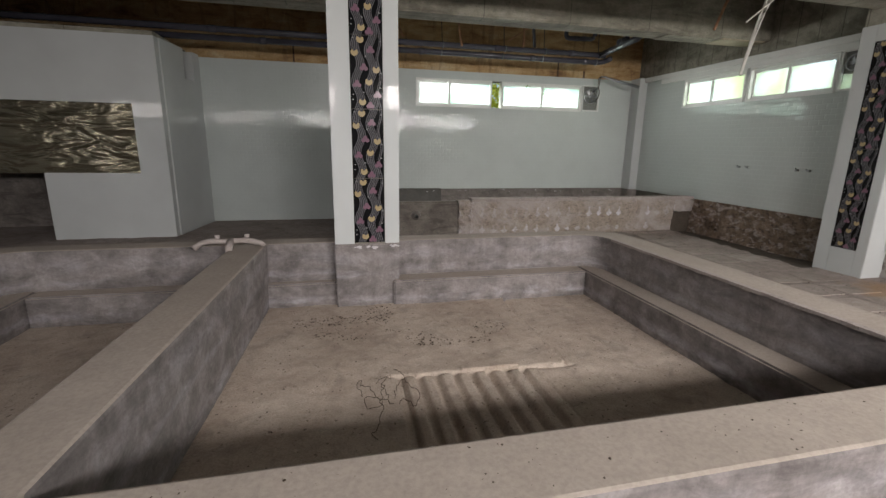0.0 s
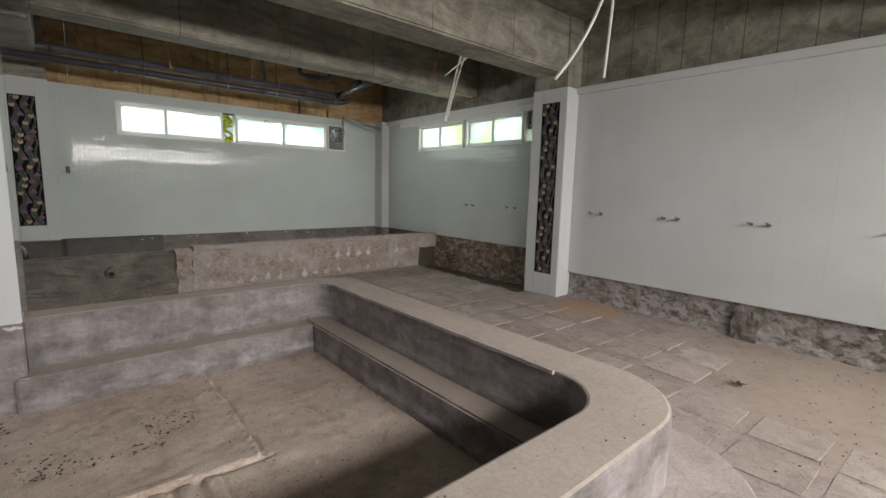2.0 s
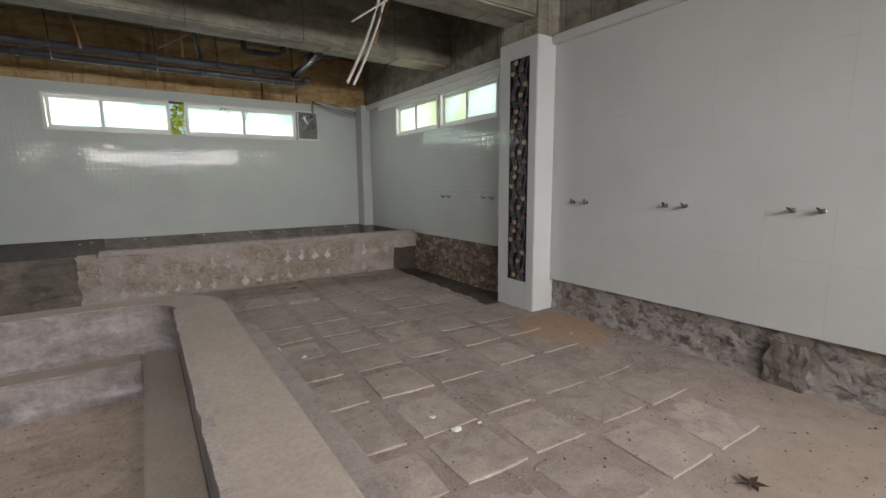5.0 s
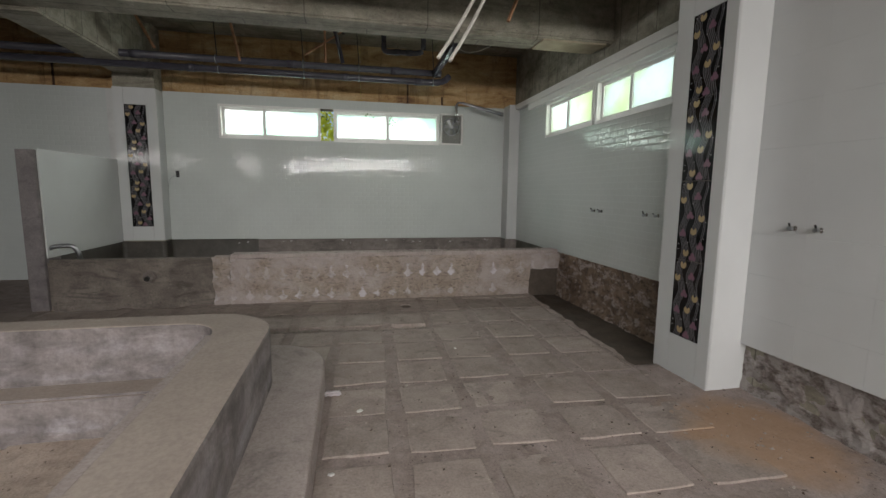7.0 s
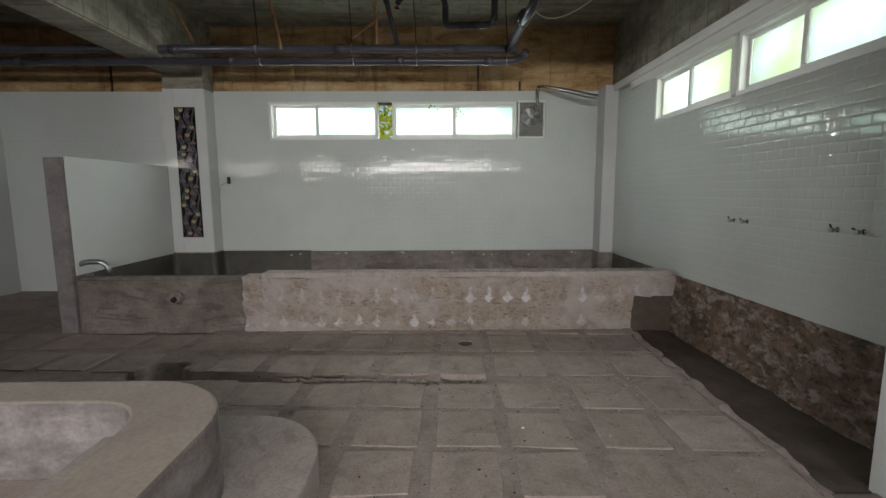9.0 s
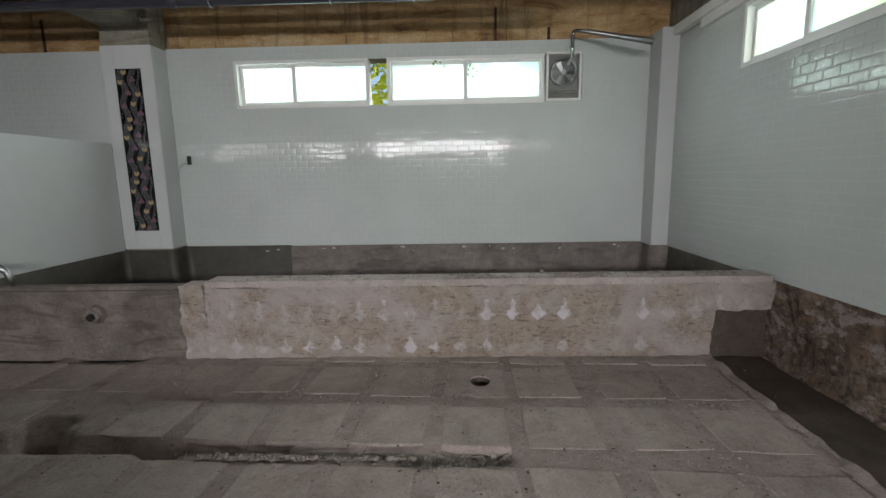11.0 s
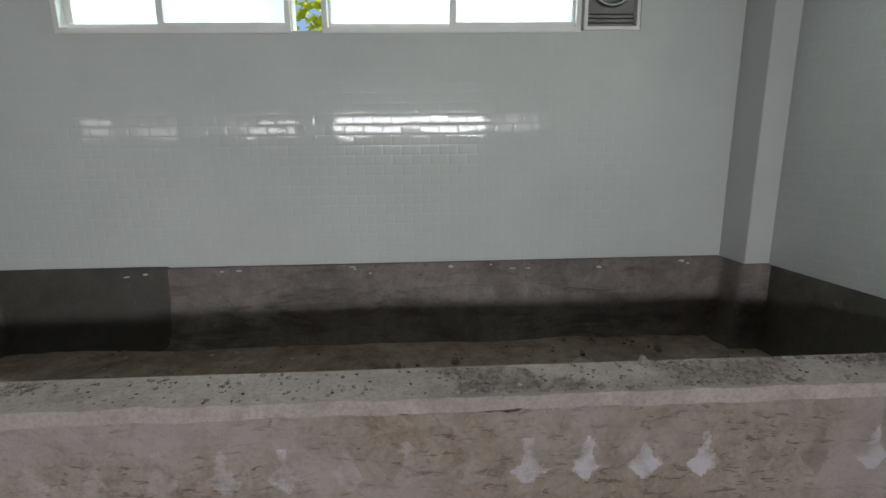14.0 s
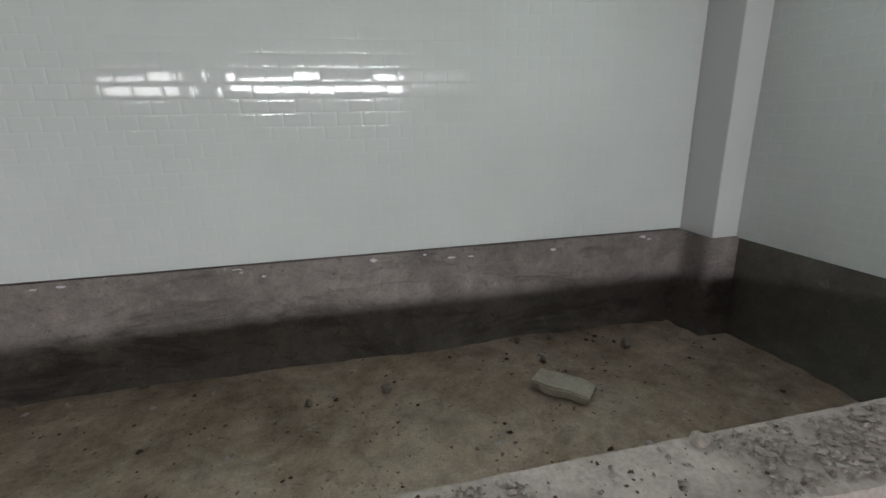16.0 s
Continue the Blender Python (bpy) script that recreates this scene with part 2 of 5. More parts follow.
M_CEIL = concrete("formed_concrete", (0.17, 0.16, 0.125), (0.31, 0.29, 0.235), (0.47, 0.44, 0.375), 0.95, 1.0, 0.004, 0.5)
shutter_marks(M_CEIL)
M_PLINTH = concrete("exposed_plinth", (0.10, 0.08, 0.068), (0.24, 0.20, 0.18), (0.5, 0.45, 0.43), 0.95, 2.6, 0.03, 1.0)
def piece_shade(m, amount):
    """Each piece a little lighter or darker than the next."""
    b = m.node_tree.nodes["Principled BSDF"]
    old = b.inputs["Base Color"].links[0].from_socket
    k = nd(m, "ShaderNodeObjectInfo").outputs["Random"]
    ln(m, mix(m, 1.0, old, ramp(m, k, [grey(0.0, 1.0 - amount), grey(1.0, 1.0)]), "MULTIPLY"), b.inputs["Base Color"])


piece_shade(M_PAD, 0.16)
ochre_stain(M_FLOOR, (5.72, 3.45, -0.02), 0.55, (0.42, 0.25, 0.13))
ochre_stain(M_FLOOR, (5.35, 0.5, -0.05), 1.7, (0.37, 0.295, 0.235))
ochre_stain(M_PAD, (5.72, 3.45, -0.02), 0.45, (0.42, 0.25, 0.13))
def crusted(m, cut=(0.50, 0.62), pale=(0.50, 0.465, 0.45), bare=(0.075, 0.055, 0.043)):
    """Torn white mortar crust over dark brown, in lying bands."""
    b = m.node_tree.nodes["Principled BSDF"]
    old = b.inputs["Base Color"].links[0].from_socket
    a = noise_of(m, world_coords(m, (1, 1, 1.7)), 6.5, 9, 0.72, 0.15)
    d = noise_of(m, world_coords(m, (1, 1.3, 2.4)), 8.0, 9, 0.75, 0.2)
    c = mix(m, ramp(m, d, [grey(0.40, 0.85), grey(0.50, 0.0)]), old, bare)
    c = mix(m, ramp(m, a, [grey(cut[0], 0.0), grey(cut[1], 0.8)]), c, pale)
    ln(m, c, b.inputs["Base Color"])


crusted(M_PLINTH, (0.42, 0.54))
M_PLINTH_N = concrete("brown_wall_base", (0.10, 0.065, 0.045), (0.27, 0.19, 0.135), (0.42, 0.33, 0.26), 0.95, 2.0, 0.03, 1.0)
crusted(M_PLINTH_N, (0.51, 0.58), (0.46, 0.39, 0.36))
M_GRAVEL = paint("gravel", (0.38, 0.335, 0.30), 0.95, 0.3, 20)
M_WHITE = paint("white_frame", (0.75, 0.75, 0.73), 0.35, 0.05)
M_POOLWEST = concrete("stained_brown_render", (0.085, 0.07, 0.06), (0.17, 0.145, 0.125), (0.29, 0.255, 0.225), 0.8, 0.9, 0.004, 0.4)
damp_bands(M_POOLWEST, (0.05, 0.042, 0.036))
# darkest brown mortar: gutter bottom, recessed wall end and floor hole
M_GUTTER = concrete("dark_brown_mortar", (0.045, 0.033, 0.024), (0.085, 0.066, 0.05), (0.14, 0.11, 0.085), 0.75, 1.2, 0.006, 0.5)
M_EFFLO = paint("lime_bloom", (0.62, 0.58, 0.60), 0.95, 0.2, 25)
M_CHROME = metal_of("chrome", (0.62, 0.62, 0.62), 0.18)
M_STEEL = metal_of("dull_steel", (0.36, 0.37, 0.38), 0.38)
M_PVC = paint("grey_pipe", (0.06, 0.058, 0.075), 0.22, 0.2)
M_CONDUIT = paint("pale_conduit", (0.62, 0.6, 0.55), 0.55, 0.15)
M_DARK = paint("black_plastic", (0.02, 0.02, 0.02), 0.4, 0.1)
M_RUST = paint("rusty_steel", (0.48, 0.25, 0.14), 0.85, 0.3, 12)
M_CRUMB = paint("dark_crumbs", (0.10, 0.07, 0.05), 0.95, 0.3, 20)
M_FAN = paint("fan_grey", (0.20, 0.20, 0.185), 0.4, 0.15)


# ---- mesh tools ----
def finish(name, bm, material, parent=None, smooth=False):
    me = bpy.data.meshes.new(name)
    bm.normal_update()
    bm.to_mesh(me)
    bm.free()
    if smooth:
        me.polygons.foreach_set("use_smooth", [True] * len(me.polygons))
    me.materials.append(material)
    ob = new(name, me)
    if parent:
        ob.parent = parent
    return ob


def part(name, bm, material, parent, label="", smooth=False):
    ob = finish(name, bm, material, parent, smooth)
    return tagged(ob, label) if label else ob


def thing(name, label, category, loc=(0, 0, 0), group=""):
    ob = new(name)
    ob.location = loc
    return tagged(ob, label, category, group)


def setting(name, bm, material, label="", smooth=False):
    return tagged(finish(name, bm, material, None, smooth), label, kind="structure")


def box(bm, x0, x1, y0, y1, z0, z1, bevel=0.0):
    r = bmesh.ops.create_cube(bm, size=1.0, matrix=Matrix.Translation(((x0 + x1) / 2, (y0 + y1) / 2, (z0 + z1) / 2)) @ Matrix.Diagonal((x1 - x0, y1 - y0, z1 - z0, 1)))
    if bevel:
        edges = list({e for v in r["verts"] for e in v.link_edges})
        bmesh.ops.bevel(bm, geom=edges, offset=bevel, segments=2, affect="EDGES", clamp_overlap=True)
    return bm


def boxes(*rows, bevel=0.0):
    bm = bmesh.new()
    for r in rows:
        box(bm, *r, bevel=bevel)
    return bm


def tube(bm, pts, r, n=10, caps=True):
    """Round bar along points, with radii r (one, or one a point)."""
    pts = [Vector(p) for p in pts]
    rs = r if isinstance(r, (list, tuple)) else [r] * len(pts)
    rings, up = [], Vector((0, 0, 1))
    for i, p in enumerate(pts):
        d = (pts[min(i + 1, len(pts) - 1)] - pts[max(i - 1, 0)]).normalized()
        a = d.cross(up if abs(d.z) < 0.95 else Vector((1, 0, 0))).normalized()
        b = d.cross(a)
        rings.append([bm.verts.new(p + (a * math.cos(t) + b * math.sin(t)) * rs[i]) for t in (2 * math.pi * k / n for k in range(n))])
    for s, t in zip(rings, rings[1:]):
        for k in range(n):
            bm.faces.new((s[k], s[(k + 1) % n], t[(k + 1) % n], t[k]))
    if caps:
        bm.faces.new(rings[0][::-1])
        bm.faces.new(rings[-1])
    return bm


def bend(a, b, c, n=6):
    """Points of a smooth bend from a by way of b to c."""
    a, b, c = Vector(a), Vector(b), Vector(c)
    return [a * (1 - t) ** 2 + b * 2 * t * (1 - t) + c * t * t for t in (i / n for i in range(n + 1))]


def round_rect(x0, x1, y0, y1, r, n=8):
    """r: one radius, or four (sw, se, ne, nw)."""
    rr = r if isinstance(r, (list, tuple)) else [r] * 4
    out = []
    for (cx, cy, sx, sy, a0), q in zip(((x0, y0, 1, 1, 180), (x1, y0, -1, 1, 270), (x1, y1, -1, -1, 0), (x0, y1, 1, -1, 90)), rr):
        q = max(q, 0.002)
        for i in range(n + 1):
            a = radians(a0 + 90 * i / n)
            out.append((cx + sx * q + q * math.cos(a), cy + sy * q + q * math.sin(a)))
    return out


def ring_of(bm, loop, z):
    vs = [bm.verts.new((x, y, z)) for x, y in loop]
    return vs


def skin(bm, a, b, flip=False):
    n = len(a)
    for i in range(n):
        q = (a[i], a[(i + 1) % n], b[(i + 1) % n], b[i])
        bm.faces.new(q[::-1] if flip else q)


def loop_edges(bm, ring):
    return [bm.edges.get((ring[i], ring[(i + 1) % len(ring)])) or bm.edges.new((ring[i], ring[(i + 1) % len(ring)])) for i in range(len(ring))]


def rough(bm, amount, scale=6.0, seed=0.0, keep=None):
    """Shift vertices by smooth noise."""
    for v in bm.verts:
        if keep and keep(v.co):
            continue
        p = v.co * scale + Vector((seed, seed * 1.7, -seed))
        v.co += noise.noise_vector(p) * amount
    return bm


def grid_slab(x0, x1, y0, y1, height, step):
    """A sheet whose height is height(x, y)."""
    nx, ny = max(1, round((x1 - x0) / step)), max(1, round((y1 - y0) / step))
    verts = [(x0 + (x1 - x0) * i / nx, y0 + (y1 - y0) * j / ny) for j in range(ny + 1) for i in range(nx + 1)]
    me_v = [(x, y, height(x, y)) for x, y in verts]
    faces = [(j * (nx + 1) + i, j * (nx + 1) + i + 1, (j + 1) * (nx + 1) + i + 1, (j + 1) * (nx + 1) + i) for j in range(ny) for i in range(nx)]
    me = bpy.data.meshes.new("sheet")
    me.from_pydata(me_v, [], faces)
    me.polygons.foreach_set("use_smooth", [True] * len(me.polygons))
    return me


# ---- plan ----
EAST_N, EAST_S = 6.25, 6.12      # tile faces of the two stretches of the east wall
NORTH = 9.05                     # tile face of the north wall
TOP = 2.83                       # tile top
SLAB = 3.72
TZ = 0.54                        # tub rim top
TX0, TX1, TY0, TY1 = -3.06, 2.92, 1.09, 4.60


GRID = radians(-2.3)             # the grid of pads lies slightly askew to the walls
PAD_ROWS = [(6.93, 7.03), (6.42, 6.83), (5.90, 6.30), (5.36, 5.72), (4.90, 5.30), (4.48, 4.85), (4.02, 4.40), (3.60, 3.95), (3.13, 3.50)]
PAD_ROWS += [(2.61, 3.01), (2.17, 2.53), (1.68, 2.10), (1.24, 1.61)] + [(1.15 - 0.465 * k - 0.385, 1.15 - 0.465 * k) for k in range(7)]
PAD_COLS = [(5.20, 5.60), (4.73, 5.11), (4.21, 4.58), (3.76, 4.13), (3.29, 3.66), (2.83, 3.20), (2.37, 2.74), (1.90, 2.27), (1.43, 1.80), (0.96, 1.33), (0.49, 0.86), (0.02, 0.39), (-0.45, -0.08), (-0.92, -0.55), (-1.39, -1.02), (-1.86, -1.49), (-2.33, -1.96)]


def ground_z(y):
    return -0.052 * min(1.0, max(0.0, (4.0 - y) / 2.5))


# ---- large structure ----
def floor_height(x, y):
    z = ground_z(y) - 0.0065 + 0.004 * noise.noise(Vector((x * 3, y * 3, 0))) + 0.006 * noise.noise(Vector((x * 11, y * 11, 4)))
    if x > 5.63 + (y - 4.3) * 0.047 and 4.5 < y < 7.2:
        z = -0.07 + 0.02 * noise.noise(Vector((x * 4, y * 4, 9)))
    if 5.77 < y + (x - 4.3) * 0.04 < 5.90 and 1.3 < x < 4.2:
        z -= 0.05 if x > 2.4 else 0.11
    if (x - 4.05) ** 2 + (y - 6.65) ** 2 < 0.0081:
        z -= 0.12
    if 1.40 < x < 1.66 and 6.05 < y < 6.20:
        z -= 0.14
    if y > 7.03 and 0.1 < x < 1.5 and noise.noise(Vector((x * 3, 1, 1))) > -0.25:
        z -= 0.06
    if (TX0 + 0.1 < x < TX1 - 0.1 and TY0 + 0.1 < y < TY1 - 0.1) or (y > 7.2 and 0.0 < x):
        z = -0.2
    return z


floor_mesh = grid_slab(WEST, 6.35, SOUTH, 9.1, floor_height, 0.05)
floor = new("floor", floor_mesh)
floor_mesh.materials.append(M_FLOOR)
tagged(floor, "stripped bathhouse floor of brown mortar and dirt", kind="structure")

setting("wall_north", boxes((WEST, 1.41, NORTH + 0.03, 9.3, -0.3, TOP), (5.33, 6.5, NORTH + 0.03, 9.3, -0.3, TOP), (1.41, 5.33, NORTH + 0.03, 9.3, -0.3, 2.18), (1.41, 5.33, NORTH + 0.03, 9.3, 2.682, TOP)), M_WETCON, "concrete north wall behind white tiles")


def stained_board():
    m = mat("stained_board", 0.8)
    co = world_coords(m)
    a = noise_of(m, world_coords(m, (1.5, 1, 5)), 1.2, 6, 0.65, 0.8)
    streak = noise_of(m, world_coords(m, (5, 1, 0.7)), 1.0, 8, 0.75, 0.6)
    c = ramp(m, a, [(0.30, (0.16, 0.08, 0.035)), (0.42, (0.38, 0.23, 0.10)), (0.56, (0.50, 0.34, 0.17)), (0.72, (0.58, 0.46, 0.29))])
    c = mix(m, ramp(m, streak, [grey(0.36, 0.6), grey(0.47, 0.0)]), c, (0.15, 0.078, 0.035))
    c = mix(m, ramp(m, noise_of(m, world_coords(m, (3, 1, 4)), 2.3, 8, 0.75, 0.4), [grey(0.60, 0.0), grey(0.68, 0.5)]), c, (0.20, 0.11, 0.05))
    c = mix(m, 0.5, c, ramp(m, noise_of(m, co, 40, 4, 0.7), [grey(0.35, 0.6), grey(0.6, 1.0)]), "MULTIPLY")
    ln(m, c, m.node_tree.nodes["Principled BSDF"].inputs["Base Color"])
    bump(m, [(streak, 0.004)])
    return m


M_BOARD = stained_board()
bm = bmesh.new()
x = WEST
while x < 6.4:
    box(bm, x, min(x + 0.895, 6.45), 9.13, 9.3, TOP, SLAB, 0.004)
    x += 0.9
setting("wall_north_upper", bm, M_BOARD, "water-stained brown concrete band over the north tiles")
setting("wall_east", boxes((6.30, 6.55, 4.3, 9.3, -0.3, 2.18), (6.30, 6.55, 7.72, 9.3, 2.18, 2.72), (6.30, 6.55, 4.3, 4.80, 2.18, 2.72), (6.30, 6.55, 4.3, 9.3, 2.72, SLAB), (6.17, 6.55, SOUTH - 0.3, 4.3, -0.3, SLAB)), M_CEIL, "bare concrete east wall")
bm = bmesh.new()
for a, b in zip([WEST] + [q[1] for q in S_OPEN], [q[0] for q in S_OPEN] + [6.55]):
    box(bm, a, b, SOUTH - 0.25, SOUTH, 2.16, 2.70)
box(bm, WEST, 6.55, SOUTH - 0.25, SOUTH, -0.3, 2.16)
box(bm, WEST, 6.55, SOUTH - 0.25, SOUTH, 2.70, SLAB)
setting("wall_south", bm, M_TILE_PLAIN, "white tiled south wall with high windows")
setting("wall_west", boxes((WEST - 0.25, WEST, SOUTH - 0.25, 9.3, -0.3, 2.0), (WEST - 0.25, WEST, SOUTH - 0.25, 9.3, 2.0, 2.6), (WEST - 0.25, WEST, SOUTH - 0.25, 9.3, 2.6, SLAB)), M_TILE_PLAIN, "white tiled west wall")
setting("ceiling", boxes((WEST - 0.25, 6.55, SOUTH - 0.25, 9.3, SLAB, SLAB + 0.2)), M_CEIL, "bare formed concrete ceiling slab")


def beam(label, x0, x1, y0, y1, z0):
    bm = bmesh.new()
    n = max(1, round(max(x1 - x0, y1 - y0) / 0.6))
    box(bm, x0, x1, y0, y1, z0, SLAB, 0.02)
    setting("ceiling_beam", bm, M_CEIL, label)


beam("bare concrete ceiling beam between the columns", WEST, 6.2, 4.02, 4.46, 3.0)
beam("bare concrete secondary ceiling beam", WEST, 6.3, 6.10, 6.48, 3.03)
beam("bare concrete ceiling beam running to the north wall", 0.13, 0.58, 4.46, 6.10, 3.0)
beam("bare concrete ceiling beam running to the north wall", 0.13, 0.58, 6.48, 9.13, 3.0)
beam("bare concrete ceiling beam", WEST, 6.2, 0.3, 0.7, 3.03)
beam("bare concrete ceiling beam", -5.2, -4.8, 4.46, 6.10, 3.0)


# ---- tubs ----
def tub_shell():
    """Raised basin: outer wall, divider and two basins, in one sheet with softened edges."""
    bm = bmesh.new()
    e = 0.018
    out = [round_rect(TX0 + d, TX1 - d, TY0 + d, TY1 - d, [0.44 - d] * 4, 10) for d in (0, 0, e * 0.3, e)]
    rings = [ring_of(bm, o, z) for o, z in zip(out, (-0.15, TZ - e, TZ - e * 0.3, TZ))]
    for a, b in zip(rings, rings[1:]):
        skin(bm, a, b)
    top = loop_edges(bm, rings[-1])
    for x0, x1, rad in ((-0.80, 2.60, (0.03, 0.30, 0.24, 0.03)), (-2.78, -1.08, (0.24, 0.03, 0.03, 0.24))):
        ins = [round_rect(x0 - d, x1 + d, 1.38 - d, 4.37 + d, [q + d for q in rad], 10) for d in (e, e * 0.3, 0, 0)]
        ins = [[(x + (y - 2.9) * 0.055 if -1.6 < x < 0 else x, y) for x, y in o] for o in ins]
        rr = [ring_of(bm, o, z) for o, z in zip(ins, (TZ, TZ - e * 0.3, TZ - e, -0.15))]
        for a, b in zip(rr, rr[1:]):
            skin(bm, a, b, True)
        top += loop_edges(bm, rr[0])
    bmesh.ops.triangle_fill(bm, use_beauty=True, use_dissolve=False, edges=top, normal=(0, 0, 1))
    return bm


tub = thing("bath_tub", "large twin bathing tub of bare grey render with a dusty top", "bath tub")
# sides coloured darker than the dusty top, told apart by which way faces point
M_TUB = mat("tub_render", 0.9)


def join_top(m, side, top):
    co = world_coords(m)
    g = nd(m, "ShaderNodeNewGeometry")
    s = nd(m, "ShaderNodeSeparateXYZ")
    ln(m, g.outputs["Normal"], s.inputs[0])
    n = noise_of(m, co, 6, 6, 0.7)
    n2 = noise_of(m, co, 55, 5, 0.7)
    big = noise_of(m, co, 1.2, 5, 0.6, 0.6)
    run = noise_of(m, world_coords(m, (9, 9, 1.2)), 1.0, 6, 0.7)
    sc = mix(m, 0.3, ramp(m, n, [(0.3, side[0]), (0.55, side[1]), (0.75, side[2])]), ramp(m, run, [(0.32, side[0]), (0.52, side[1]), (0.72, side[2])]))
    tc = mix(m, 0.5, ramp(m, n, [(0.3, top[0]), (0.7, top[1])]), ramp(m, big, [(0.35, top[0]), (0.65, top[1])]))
    zz = nd(m, "ShaderNodeSeparateXYZ")
    ln(m, co, zz.inputs[0])
    lev = math_of(m, "MULTIPLY_ADD", noise_of(m, world_coords(m, (2, 2, 9)), 2.0, 6, 0.7), 0.16, math_of(m, "ADD", zz.outputs[2], -0.08))
    band = ramp(m, math_of(m, "MULTIPLY_ADD", lev, 1.5, 0.2), [grey(0.16, 0.0), grey(0.22, 0.8), grey(0.30, 0.1), grey(0.52, 0.0), grey(0.57, 0.55), grey(0.66, 0.0), grey(0.82, 0.35), grey(0.95, 0.0)])
    patchy = ramp(m, noise_of(m, co, 2.3, 7, 0.7), [grey(0.42, 0.0), grey(0.6, 1.0)])
    sc = mix(m, math_of(m, "MULTIPLY", band, patchy), sc, (0.44, 0.42, 0.45))
    sc = mix(m, 1.0, sc, ramp(m, noise_of(m, world_coords(m, (1, 1, 2)), 3.2, 7, 0.7, 0.5), [grey(0.36, 0.6), grey(0.6, 1.1)]), "MULTIPLY")
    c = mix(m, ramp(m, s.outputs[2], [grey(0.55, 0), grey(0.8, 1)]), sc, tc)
    c = mix(m, 0.4, c, ramp(m, n2, [grey(0.3, 0.5), grey(0.6, 1.0)]), "MULTIPLY")
    ln(m, c, m.node_tree.nodes["Principled BSDF"].inputs["Base Color"])
    bump(m, [(n, 0.003), (n2, 0.0004)])


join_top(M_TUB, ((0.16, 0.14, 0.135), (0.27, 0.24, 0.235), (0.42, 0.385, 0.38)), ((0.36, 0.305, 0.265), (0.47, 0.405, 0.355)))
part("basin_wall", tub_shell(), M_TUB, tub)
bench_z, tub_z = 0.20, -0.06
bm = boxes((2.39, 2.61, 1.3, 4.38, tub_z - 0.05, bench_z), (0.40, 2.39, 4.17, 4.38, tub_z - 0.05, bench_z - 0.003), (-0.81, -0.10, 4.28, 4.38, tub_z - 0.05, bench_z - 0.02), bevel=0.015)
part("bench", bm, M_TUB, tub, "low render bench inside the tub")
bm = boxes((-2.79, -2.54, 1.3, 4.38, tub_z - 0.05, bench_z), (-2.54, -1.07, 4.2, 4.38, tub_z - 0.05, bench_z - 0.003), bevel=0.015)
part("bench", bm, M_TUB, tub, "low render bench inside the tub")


def tub_floor_height(x, y):
    dip = max(0.0, 1.0 - ((x - 0.8) / 1.5) ** 2) * max(0.0, 1.0 - ((y - 2.5) / 1.7) ** 2)
    z = tub_z - 0.045 * dip + 0.007 * noise.noise(Vector((x * 3, y * 3, 2))) + 0.005 * noise.noise(Vector((x * 12, y * 12, 5)))
    edge = 0.02 * noise.noise(Vector((x * 5, y * 5, 3)))
    top = 2.93 - 0.05 * x
    if 0.29 < x < 1.27 and y < top - 0.02:
        u = ((x - 0.29) / 0.1225) % 1.0
        z += -0.016 + 0.036 * max(0.0, min(1.0, 3.0 - abs(u - 0.5) * 8))
    elif x < 1.49 + edge and (y > top + edge * 0.3 or x < 0.26):
        z += 0.019
    if abs(x - 1.49 - edge) < 0.03 and y > top:
        z += 0.014 * noise.noise(Vector((x * 26, y * 26, 1))) - (0.012 if x > 1.49 + edge else -0.006)
    if abs(y - top) < 0.014 and 0.2 < x < 1.54:
        z -= 0.016
    return z


me = grid_slab(-0.85, 2.45, 1.3, 4.4, tub_floor_height, 0.0125)
me.materials.append(M_TUBFLOOR)
ob = new("basin_floor", me)
ob.parent = tub
tagged(ob, "dirty screed tub floor with grooves of a removed drain")
me = grid_slab(-2.7, -1.0, 1.3, 4.4, lambda x, y: tub_z + 0.008 * noise.noise(Vector((x * 3, y * 3, 8))), 0.04)
me.materials.append(M_TUBFLOOR)
ob = new("basin_floor", me)
ob.parent = tub


def skirt():
    bm = bmesh.new()
    z, e = 0.18, 0.015
    rings = [ring_of(bm, round_rect(1.9, 3.22 - d, 0.76 + d, 4.95 - d, [0.1, 0.62 - d, 0.45 - d, 0.1], 12), h) for d, h in ((0, -0.15), (0, z - e), (e * 0.3, z - e * 0.3), (e, z))]
    for a, b in zip(rings, rings[1:]):
        skin(bm, a, b)
    inner = ring_of(bm, round_rect(1.92, TX1 - 0.02, TY0 + 0.02, TY1 - 0.02, [0.1, 0.42, 0.42, 0.1], 12), z)
    bmesh.ops.triangle_fill(bm, use_beauty=True, edges=loop_edges(bm, rings[-1]) + loop_edges(bm, inner), normal=(0, 0, 1))
    bmesh.ops.delete(bm, geom=[f for f in bm.faces if f.calc_center_median().x < 2.0], context="FACES")
    return bm


